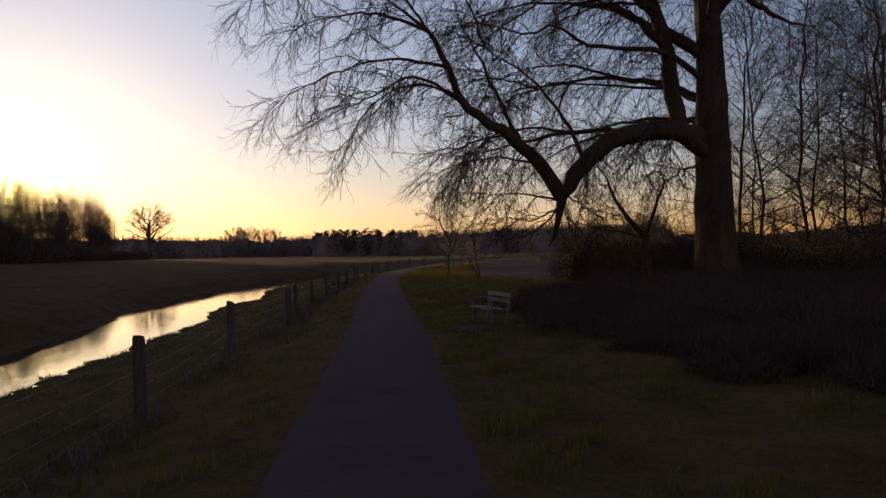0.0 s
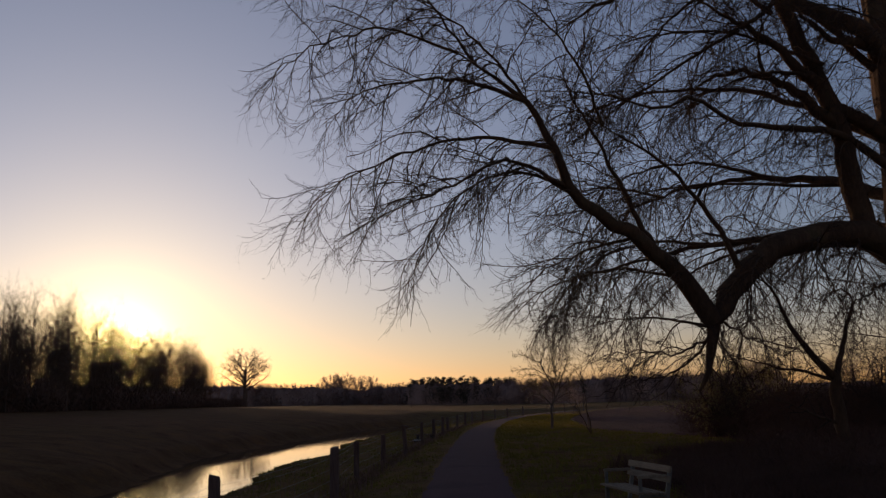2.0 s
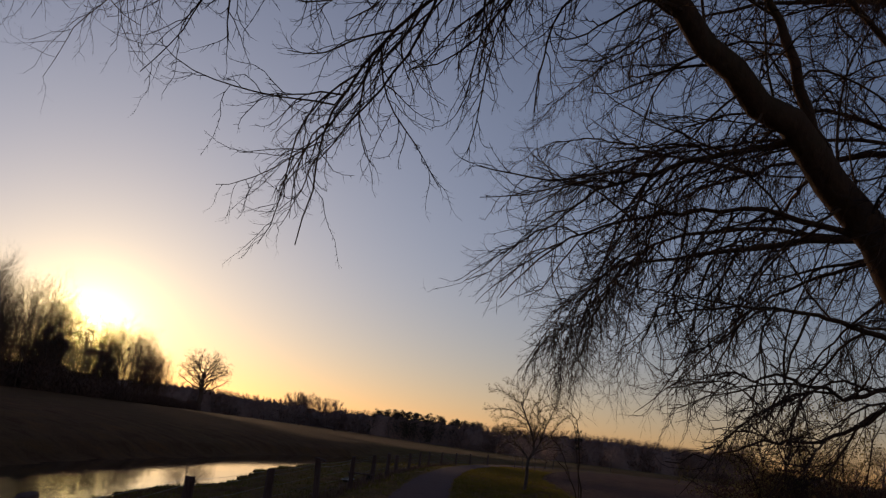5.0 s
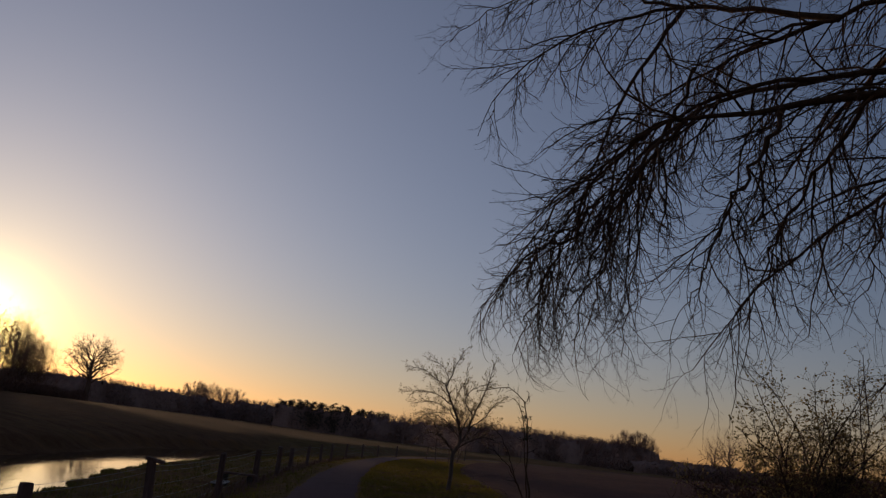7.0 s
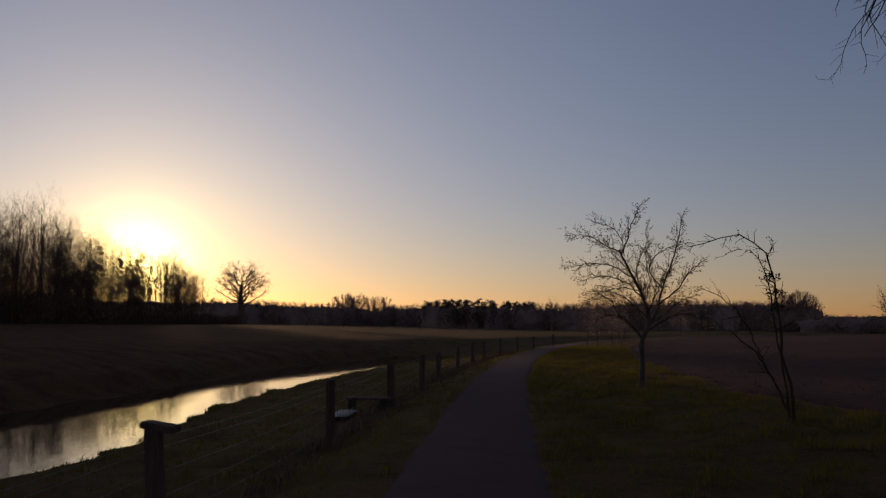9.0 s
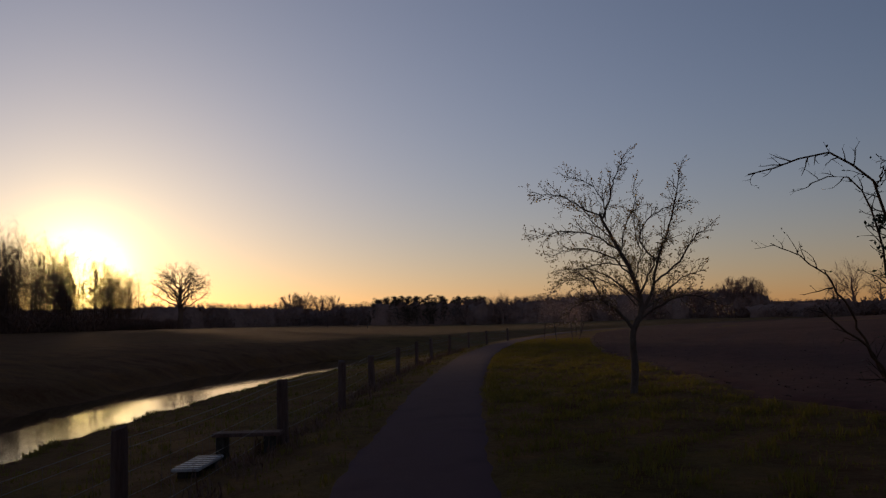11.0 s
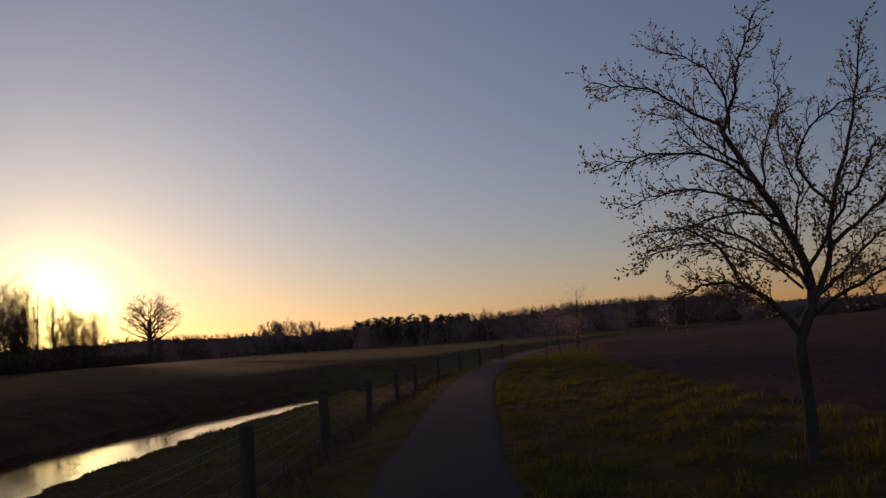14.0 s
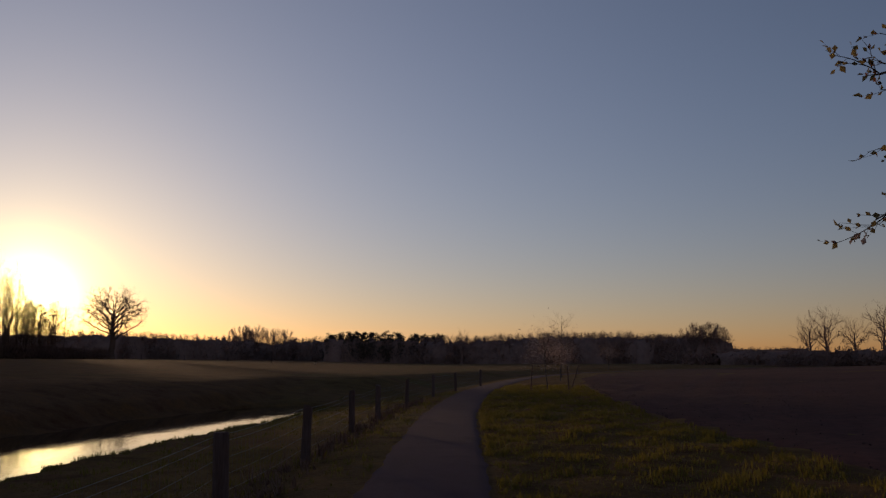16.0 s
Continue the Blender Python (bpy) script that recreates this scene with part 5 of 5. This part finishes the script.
# ---- blossoming plum on the verge ----
def plum_tree():
    rng = np.random.default_rng(91)
    o = np.array([3.7, 57.7, land_at(3.7, 57.7)])
    tree = thing("plum_tree", "young plum tree coming into leaf and blossom on the verge", "tree", tuple(o))
    limbs = [
        ([(0.0, 0, -0.1), (0.03, 0.0, 0.5), (-0.04, 0.0, 1.0), (-0.07, 0, 1.3), (0.05, 0, 1.62)], 0.085, 0.07),
        ([(0.05, 0, 1.55), (0.12, 0.05, 1.95), (-0.02, 0.1, 2.5), (-0.3, 0.15, 3.1), (-0.62, 0.2, 3.75), (-0.78, 0.2, 4.1)], 0.06, 0.028),
        ([(-0.7, 0.2, 3.95), (-0.55, 0.2, 4.4), (-0.4, 0.25, 5.0), (-0.2, 0.3, 5.5)], 0.024, 0.006),
        ([(-0.75, 0.2, 4.05), (-1.1, 0.0, 4.15), (-1.6, -0.1, 4.45), (-2.3, -0.2, 4.58)], 0.02, 0.005),
        ([(-0.62, 0.2, 3.9), (-0.8, 0.0, 4.5), (-1.2, -0.1, 4.85), (-1.6, -0.2, 4.92)], 0.016, 0.005),
        ([(-0.35, 0.1, 3.2), (-0.9, -0.2, 3.5), (-1.6, -0.2, 3.65), (-2.35, -0.2, 3.5)], 0.022, 0.005),
        ([(-0.1, 0, 2.6), (-0.6, 0.3, 3.1), (-1.2, 0.5, 3.3), (-1.8, 0.6, 3.15)], 0.022, 0.005),
        ([(0.05, 0, 2.0), (-0.45, 0.2, 2.5), (-0.95, 0.5, 2.8), (-1.62, 0.7, 2.8)], 0.024, 0.005),
        ([(-0.06, 0, 1.35), (-0.4, -0.1, 1.75), (-0.75, -0.2, 2.0), (-1.0, -0.2, 2.5), (-1.4, -0.3, 2.7)], 0.045, 0.008),
        ([(-0.7, -0.2, 1.95), (-0.95, 0.1, 2.05), (-1.25, 0.3, 1.95), (-1.45, 0.4, 1.75)], 0.022, 0.005),
        ([(0.1, 0, 1.7), (0.35, 0.1, 2.2), (0.5, 0.2, 2.9), (0.75, 0.2, 3.7), (0.95, 0.2, 4.5), (1.05, 0.2, 5.2)], 0.04, 0.006),
        ([(0.5, 0.2, 2.9), (0.1, 0.1, 3.5), (0.5, -0.1, 4.1), (1.1, -0.2, 4.25)], 0.02, 0.005),
        ([(0.4, 0.1, 2.4), (0.9, -0.2, 2.9), (1.2, -0.3, 3.4), (1.55, -0.4, 3.7)], 0.026, 0.005),
        ([(0.15, 0, 1.8), (0.6, 0.2, 2.1), (1.1, 0.3, 2.55), (1.6, 0.4, 2.7)], 0.03, 0.006),
        ([(0.1, 0, 1.6), (0.5, -0.3, 1.9), (1.0, -0.5, 2.1), (1.6, -0.6, 1.85)], 0.026, 0.005),
        ([(0.05, 0, 1.9), (0.1, 0.7, 2.5), (0.0, 1.2, 3.1), (-0.2, 1.5, 3.6)], 0.026, 0.005),
        ([(-0.3, 0.15, 3.1), (-0.2, 0.3, 3.7), (0.0, 0.35, 4.2), (0.05, 0.4, 4.8)], 0.016, 0.004),
        ([(0.0, 0.1, 2.5), (0.15, 0.3, 3.1), (0.05, 0.45, 3.8), (0.1, 0.5, 4.3)], 0.016, 0.004),
        ([(-0.5, 0.2, 3.5), (-0.85, 0.5, 3.9), (-1.1, 0.7, 4.3), (-1.5, 0.8, 4.4)], 0.016, 0.004),
        ([(-0.1, 0.1, 2.8), (-0.7, 0.2, 2.9), (-1.3, 0.2, 2.75), (-1.75, 0.2, 2.5)], 0.016, 0.004),
        ([(0.0, 0, 1.9), (-0.35, 0.3, 2.35), (-0.85, 0.55, 2.6), (-1.3, 0.7, 2.58), (-1.75, 0.8, 2.4)], 0.016, 0.004),
        ([(0.05, 0, 2.1), (0.2, -0.6, 2.7), (0.3, -1.1, 3.2), (0.2, -1.5, 3.4)], 0.026, 0.005),
    ]
    lv = [(0.08, 0.48, 0.0065, 7, -0.05, 0.14, 0.1, 0.65, 1.0, 0.12), (0.06, 0.16, 0.004, 4, 0.0, 0.16, 0.1, 0.75, 1.0, 0.06)]
    b, c = Wood(4), Wood(3)
    for i, (ctrl, r0, r1) in enumerate(limbs):
        l = curve_through(ctrl, 16)
        l[:, 0] += 0.04 * np.maximum(l[:, 2] - 1.2, 0) + 0.12 * smooth(0.2, 1.6, l[:, 2])
        l[:, 2] = np.minimum(l[:, 2], 1.6) + 0.94 * np.maximum(l[:, 2] - 1.6, 0)
        if i:
            l[2:] += rng.normal(0, 0.014, l[2:].shape)
        rr = taper(r0, r1, 16)
        if i == 0:
            rr[0] *= 1.3
        w = Wood(8)
        w.add(l, rr)
        part("trunk" if i == 0 else "limb", w.mesh("limb", PLUM_BARK, True), tree)
        if i:
            clothe(rng, l, rr, (b, c), lv)
            c.add(l[-4:], rr[-4:])
    joined("crown", [b, c], PLUM_BARK, tree)
    tagged(part("foliage", leaves_on(c, rng, 0.9, 0.04, "foliage", LEAFLET), tree, "small fresh olive leaves"), kind="stuff")
    low = Wood(3)
    for n, rows in c.sets.items():
        for p, r in rows:
            if p[-1][2] < 2.3:
                low.add(p, r)
    tagged(part("blossom", leaves_on(low, rng, 0.9, 0.042, "blossom", BLOSSOM), tree, "pale pink blossom on the lowest twigs"), kind="stuff")
    tagged(part("bud_growth", leaves_on(c, rng, 0.35, 0.028, "bud_growth", BUD), tree, "reddish buds at the shoots"), kind="stuff")


plum_tree()


# ---- leaning hawthorn stems with tufts ----
def leaning_hawthorn():
    rng = np.random.default_rng(95)
    o = np.array([4.85, 48.3, land_at(4.85, 48.3)])
    tree = thing("leaning_hawthorn", "thin leaning hawthorn with a bent-over top and leafy tufts", "shrub", tuple(o))
    tree.scale = (1.27, 1.27, 1.14)
    stems = [
        ([(0.05, 0, -0.1), (0.02, 0, 0.5), (-0.07, 0, 1.1), (-0.12, 0, 1.75), (-0.18, 0, 2.3), (-0.27, 0, 2.62), (-0.45, 0, 2.84), (-0.75, 0, 2.92), (-1.0, 0, 2.84), (-1.3, 0, 2.74)], 0.024, 0.006),
        ([(0.0, 0.05, -0.1), (-0.05, 0.05, 0.7), (-0.16, 0.05, 1.5), (-0.24, 0.05, 2.2), (-0.32, 0, 2.5), (-0.55, -0.05, 2.7), (-0.85, -0.1, 2.62)], 0.017, 0.005),
        ([(0.02, -0.05, -0.1), (-0.2, -0.05, 0.6), (-0.5, -0.1, 1.1), (-0.85, -0.1, 1.45)], 0.024, 0.007),
        ([(-0.3, 0, 0.8), (-0.45, 0.1, 1.3), (-0.75, 0.1, 1.85), (-1.15, 0.1, 2.1)], 0.014, 0.004),
        ([(-0.25, 0, 2.58), (-0.18, 0, 2.75), (-0.2, 0, 2.92)], 0.01, 0.004),
    ]
    lv = [(0.11, 0.32, 0.007, 5, -0.02, 0.2, 0.04, 0.9, 1.0, 0.45), (0.08, 0.11, 0.004, 3, 0, 0.2, 0, 0.9, 1.0, 0.1)]
    b, c = Wood(4), Wood(3)
    for ctrl, r0, r1 in stems:
        l = curve_through(ctrl, 18)
        l[1:] += rng.normal(0, 0.012, l[1:].shape)
        rr = taper(r0, r1, 18)
        w = Wood(7)
        w.add(l, rr)
        part("stem", w.mesh("stem", BARK, True), tree)
        clothe(rng, l, rr, (b, c), lv)
    joined("crown", [b, c], TWIG, tree)
    tagged(part("foliage", leaves_on(c, rng, 0.3, 0.026, "foliage", IVY), tree, "small dark opening leaves"), kind="stuff")
    for z, x in ((2.26, -0.19), (2.02, -0.16), (1.8, -0.14)):
        n = 60
        p = np.array([x, 0, z]) + rng.normal(0, 1, (n, 3)) * np.array([0.06, 0.06, 0.035])
        d = rng.normal(0, 1, (n, 3))
        d /= np.linalg.norm(d, axis=1, keepdims=True)
        w = np.cross(d, rng.normal(0, 1, (n, 3)))
        w /= np.linalg.norm(w, axis=1, keepdims=True)
        v = np.stack([p, p + d * 0.027 + w * 0.013, p + d * 0.055, p + d * 0.027 - w * 0.013], 1).reshape(-1, 3)
        tagged(part("tuft", mesh_of("tuft", v, np.arange(4 * n).reshape(-1, 4), IVY), tree, "dark leafy tuft"), kind="stuff")


leaning_hawthorn()

# saplings farther along the verge
SAP = [(0.25, 0.8, 0.014, 5, -0.02, 0.14, 0.05, 0.7, 1.0, 0.15), (0.16, 0.3, 0.008, 3, 0, 0.12, 0, 0.8, 1.0, 0.1)]


def sapling(at, seed, height, spread, leaf, label):
    t = bare_tree("sapling", label, seed, height, 0.05 * height / 4, spread, 0.35, SAP, 15, 6, PLUM_BARK, PLUM_BARK, (at[0], at[1], land_at(*at)), up=0.9, group="saplings along the verge")
    rng = np.random.default_rng(seed)
    if leaf:
        w = Wood(3)
        for i in range(1000):
            p = rng.normal(0, 1, 3) * np.array([spread * 0.45, spread * 0.45, height * 0.17]) + np.array([0, 0, height * 0.66])
            w.add(np.array([p, p + rng.normal(0, 0.05, 3), p + rng.normal(0, 0.09, 3)]), np.array([0.006, 0.005, 0.003]))
        tagged(part("blossom", leaves_on(w, rng, 0.9, 0.055, "blossom", leaf), t, "pale blossom"), kind="stuff")


sapling((7.1, 102.0), 97, 3.6, 1.5, BLOSSOM, "small sapling in pale blossom on the verge")
sapling((14.3, 139.0), 98, 6.4, 2.4, None, "taller bare sapling farther along the verge")
sapling((11.6, 124.0), 99, 3.4, 1.4, BLOSSOM, "small sapling with pale buds beside the bend")
sapling((34.0, 205.0), 100, 5.0, 2.2, BLOSSOM, "distant small tree in pale blossom by the path")


# ---- fence along the river meadow ----
def fence():
    rng = np.random.default_rng(101)
    f = thing("fence", "weathered wooden posts with slack wires along the river meadow", "fence")
    spots = [(-3.1, 3.9, 0), (-3.07, 10.4, 0), (-3.4, 17.9, 0), (-2.95, 24.0, 0), (-3.4, 29.7, 0), (-3.35, 35.0, 0), (-3.1, 39.9, -4), (-3.0, 46.5, 0), (-2.85, 52.6, 0), (-2.7, 58.3, 1), (-2.75, 65.4, -1), (-2.3, 70.3, 2), (-1.9, 76.5, 0), (-1.4, 80.6, 0), (-0.6, 87.5, 2), (0.6, 95.0, 0), (2.0, 102.0, -2), (4.0, 110.0, 0)]
    tops = []
    for i, (x, y, lean) in enumerate(spots):
        g = land_at(x, y)
        h = 1.04 + rng.normal(0, 0.03)
        bm = bmesh.new()
        r = 0.11 if abs(y - 65.4) < 0.1 else rng.uniform(0.075, 0.092)
        rings, k = [], 10
        for z, s in ((-0.3, 1.08), (0.0, 1.05), (0.12, 1.0), (0.5, 0.97), (h - 0.05, 0.95), (h, 0.84)):
            rings.append([bm.verts.new((r * s * (1 + 0.08 * math.sin(a * 2 + i)) * math.cos(a), r * s * math.sin(a), z + (0.02 * math.cos(a + i) if z > 1 else 0))) for a in [2 * math.pi * j / k for j in range(k)]])
        for a, b in zip(rings, rings[1:]):
            for j in range(k):
                bm.faces.new((a[j], a[(j + 1) % k], b[(j + 1) % k], b[j]))
        bm.faces.new(rings[-1])
        m = Matrix.Translation((x, y, g)) @ Matrix.Rotation(radians(lean), 4, "Y") @ Matrix.Rotation(rng.uniform(0, 6), 4, "Z")
        bmesh.ops.transform(bm, matrix=m, verts=bm.verts)
        part("post", bm_mesh("post", bm, POST_WOOD), f)
        tops.append((x, y, g, h))
    for a, b in zip(tops, tops[1:]):
        u = np.linspace(0, 1, 25)
        base = np.stack([a[0] + (b[0] - a[0]) * u - 0.112, a[1] + (b[1] - a[1]) * u, a[2] + (b[2] - a[2]) * u - 0.14 * u * (1 - u)], -1)
        for hh in (0.18, 0.4, 0.62, 0.84, 0.93):
            w = Wood(4)
            w.add(base + np.array([0, 0, hh]), np.full(25, 0.0026))
            part("wire", w.mesh("wire", WIRE), f)
        stays = Wood(3)
        for p in base[1:-1]:
            stays.add(np.array([p + (0, 0, 0.18), p + (0.004, 0, 0.55), p + (0, 0, 0.93)]), np.full(3, 0.0014))
        tagged(part("netting", stays.mesh("netting", WIRE), f, "thin upright wires of the netting"), kind="stuff")
    for x, y in ((-3.06, 39.93),):
        bm = box_bm((0.3, 0.2, 0.06), (0, 0, 0), 0.012)
        bmesh.ops.transform(bm, matrix=Matrix.Translation((x - 0.06, y, land_at(x, y) + 1.03)) @ Matrix.Rotation(radians(9), 4, "Y"), verts=bm.verts)
        part("cap_board", bm_mesh("cap_board", bm, POST_WOOD), f, "short board nailed across a post")


fence()


def paddock_fence():
    rng = np.random.default_rng(103)
    f = thing("paddock_fence", "thin wooden posts with one wire on the far rise", "fence")
    last = None
    for i in range(9):
        x, y = -92 + 9.0 * i, 236 - 1.2 * i
        g = land_at(x, y)
        h = 1.25 + rng.normal(0, 0.05)
        w = Wood(6)
        w.add(np.array([(x, y, g - 0.3), (x, y, g + h * 0.5), (x + rng.normal(0, 0.03), y, g + h)]), np.array([0.085, 0.08, 0.07]))
        part("post", w.mesh("post", POST_WOOD), f)
        top = np.array([x, y, g + h * 0.85])
        if last is not None:
            w = Wood(3)
            w.add(np.array([last, (last + top) / 2 - np.array([0, 0, 0.05]), top]), np.full(3, 0.008))
            part("wire", w.mesh("wire", WIRE), f)
        last = top


paddock_fence()
STAKE_AT = [(8.2, 101.5, -3), (6.4, 103.2, 4), (9.9, 108.5, 17)]
for sx, sy, lean in STAKE_AT:
    st = thing("stake", "thin wooden stake in the verge by the saplings", "stake", (sx, sy, land_at(sx, sy)), "stakes along the verge")
    bm = box_bm((0.06, 0.06, 1.5), (0, 0, 0.6), 0.01, None, Matrix.Rotation(radians(lean), 4, "Y"))
    part("pole", bm_mesh("pole", bm, POST_WOOD), st)


# ---- bench beside the path ----
def bench():
    x0, y0, g = 2.3, 19.4, land_at(2.3, 19.4)
    b = thing("bench", "weathered slatted park bench facing the river", "bench", (x0, y0, g))
    b.rotation_euler = (0, 0, radians(12))
    b.scale = (0.9, 0.9, 0.9)
    for i in range(4):
        part("seat_slat", bm_mesh("seat_slat", box_bm((0.095, 1.7, 0.035), (-0.36 + 0.112 * i, 0, 0.43 - 0.004 * i), 0.008), BENCH_WOOD), b)
    tilt = Matrix.Rotation(radians(13), 4, "Y")
    for i in range(2):
        part("back_slat", bm_mesh("back_slat", box_bm((0.032, 1.7, 0.1), (0.09 + 0.03 * i, 0, 0.62 + 0.14 * i), 0.008, None, tilt), BENCH_WOOD), b, "pale back slat")
    for sy in (-0.74, 0.74):
        leg = box_bm((0.06, 0.06, 0.46), (-0.33, sy, 0.17), 0.008)
        part("leg", bm_mesh("leg", leg, BENCH_METAL), b)
        leg = box_bm((0.06, 0.06, 0.86), (0.08, sy, 0.36), 0.008, None, Matrix.Rotation(radians(10), 4, "Y"))
        part("leg", bm_mesh("leg", leg, BENCH_METAL), b)
        part("armrest", bm_mesh("armrest", box_bm((0.46, 0.06, 0.045), (-0.14, sy, 0.66), 0.01), BENCH_WOOD), b)
        part("arm_post", bm_mesh("arm_post", box_bm((0.05, 0.05, 0.24), (-0.33, sy, 0.52), 0.008), BENCH_METAL), b, "pale upright under the armrest")
        part("rail", bm_mesh("rail", box_bm((0.42, 0.05, 0.05), (-0.14, sy, 0.385), 0.008), BENCH_METAL), b)
    # worn bare soil before the bench, added as a thin sunk block, no paving
    soil_patch = thing("paving", "worn grey paving in front of the bench", "paving", (1.75, 19.2, land_at(1.75, 19.2) - 0.018))
    part("soil_patch", bm_mesh("soil_patch", box_bm((1.15, 1.9, 0.06), (0, 0, 0.0), 0.012), BARE_SOIL), soil_patch)


bench()


# ---- stile over the fence wires ----
def fence_stile():
    g = land_at(-3.3, 52.1)
    t = thing("stile", "low wooden step stile through the wire fence", "stile", (-3.3, 52.1, g))
    z = 0.06 - g
    part("upper_plank", bm_mesh("upper_plank", box_bm((1.02, 0.36, 0.055), (0.03, 0, z), 0.01), POST_WOOD), t, "weathered upper plank")
    for sx in (-0.36, 0.36):
        part("block", bm_mesh("block", box_bm((0.14, 0.26, z + 0.1), (sx, 0, z / 2 - 0.08), 0.012), DARK_BLOCK), t, "dark timber block")
    zs = -0.13 - g
    step = part("lower_step", bm_mesh("lower_step", box_bm((0.36, 1.15, 0.04), (-0.27, -1.5, zs), 0.008), TABLE_TOP), t, "pale lower step")
    for i in range(7):
        part("grip_strip", bm_mesh("grip_strip", box_bm((0.34, 0.05, 0.008), (-0.27, -1.98 + 0.16 * i, zs + 0.023), 0.002), BENCH_METAL), step, "metal grip strip")
    for sy in (-1.9, -1.1):
        part("block", bm_mesh("block", box_bm((0.26, 0.16, zs + 0.1), (-0.27, sy, zs / 2 - 0.07), 0.012), DARK_BLOCK), t, "dark timber block")


fence_stile()


# ---- grass and small growth ----
def blades(name, label, n, seed, pick, height, material, bend=0.5):
    rng = np.random.default_rng(seed)
    x, y = pick(rng, n)
    clump = np.sin(x * 2.9 + 1.7 * np.sin(y * 1.3)) * np.sin(y * 2.3 + 1.9 * np.sin(x * 1.1)) + 0.5 * np.sin(x * 6.1 - y * 3.7)
    keep = rng.random(n) < 0.35 + 0.65 * smooth(-0.4, 0.6, clump)
    x, y, clump = x[keep], y[keep], clump[keep]
    n = len(x)
    z = land(x, y)
    k = 4
    bx = np.repeat(x, k) + rng.normal(0, 0.035, n * k)
    by = np.repeat(y, k) + rng.normal(0, 0.035, n * k)
    bz = np.repeat(z, k) - 0.01
    h = height * rng.uniform(0.5, 1.5, n * k) * np.repeat(rng.uniform(0.6, 1.4, n) * (0.55 + 1.0 * smooth(-0.3, 1.0, clump)), k)
    az = rng.uniform(0, 6.28, n * k)
    l = h * bend * rng.uniform(0.3, 1.3, n * k)
    w = 0.007 * rng.uniform(0.7, 1.6, n * k)
    wx, wy = -np.sin(az) * w, np.cos(az) * w
    p = np.stack([bx, by, bz], -1)
    mid = p + np.stack([np.cos(az) * l * 0.35, np.sin(az) * l * 0.35, h * 0.65], -1)
    tip = p + np.stack([np.cos(az) * l, np.sin(az) * l, h], -1)
    s = np.stack([wx, wy, 0 * wx], -1)
    v = np.stack([p - s, p + s, mid + s * 0.8, mid - s * 0.8, tip], 1).reshape(-1, 3)
    i = np.arange(n * k)[:, None] * 5
    f = np.concatenate([i + np.array([0, 1, 2]), i + np.array([0, 2, 3]), i + np.array([3, 2, 4])])
    return tagged(new(name, mesh_of(name, v, f, material)), label, "grass", kind="stuff")


def right_verge(rng, n):
    y = 1 + 110 * rng.random(n) ** 1.15
    w = np.clip(lerp_table(y, FIELD_Y, FIELD_X) - path_x(y) - 0.95, 1, 9)
    return path_x(y) + 0.93 + rng.random(n) ** 1.1 * (w + 0.14), y


def left_verge(rng, n):
    y = 1 + 100 * rng.random(n) ** 1.1
    w = path_x(y) - 0.95 - near_x(y) - 0.15
    return path_x(y) - 0.93 - rng.random(n) * (w + 0.14), y


def bank_edge(rng, n):
    y = 4 + 92 * rng.random(n)
    return near_x(y) + np.abs(rng.normal(0, 0.18, n)) + 0.05, y


def fence_foot(rng, n):
    y = 2 + 90 * rng.random(n)
    fx = lerp_table(y, [2, 40, 58, 70, 84, 92], [-3.1, -3.1, -2.7, -2.3, -1.0, 0.2])
    return fx + rng.normal(0, 0.28, n), y


blades("grass", "tussocky grass of the verge beside the field", 50000, 111, right_verge, 0.07, BLADE)
blades("grass", "short grass of the river meadow", 16000, 112, left_verge, 0.06, BLADE)
blades("grass", "longer grass hanging over the river bank", 3500, 113, bank_edge, 0.05, BLADE, 0.8)
blades("dry_grass", "long pale dry grass round the fence posts", 2600, 114, fence_foot, 0.14, STRAW, 0.7)

# clods and stubble on the field
rf = np.random.default_rng(115)
n = 5000
cy = 50 + 75 * rf.random(n)
cx = lerp_table(cy, FIELD_Y, FIELD_X) + 0.4 + 24 * rf.random(n) ** 1.4
cz = land(cx, cy) + 0.05
sz = rf.uniform(0.012, 0.035, n)
octa = np.array([(1, 0, 0), (0, 1, 0), (-1, 0, 0), (0, -1, 0), (0, 0, 0.7), (0, 0, -0.5)], float)
cv = (np.stack([cx, cy, cz], -1)[:, None] + octa[None] * sz[:, None, None] * rf.uniform(0.6, 1.4, (n, 6, 1))).reshape(-1, 3)
cf = np.array([(0, 1, 4), (1, 2, 4), (2, 3, 4), (3, 0, 4), (1, 0, 5), (2, 1, 5), (3, 2, 5), (0, 3, 5)])
tagged(new("clods", mesh_of("clods", cv, (cf[None] + (np.arange(n) * 6)[:, None, None]).reshape(-1, 3), CLOD)), "loose clods of earth on the ploughed field", "soil", kind="stuff")
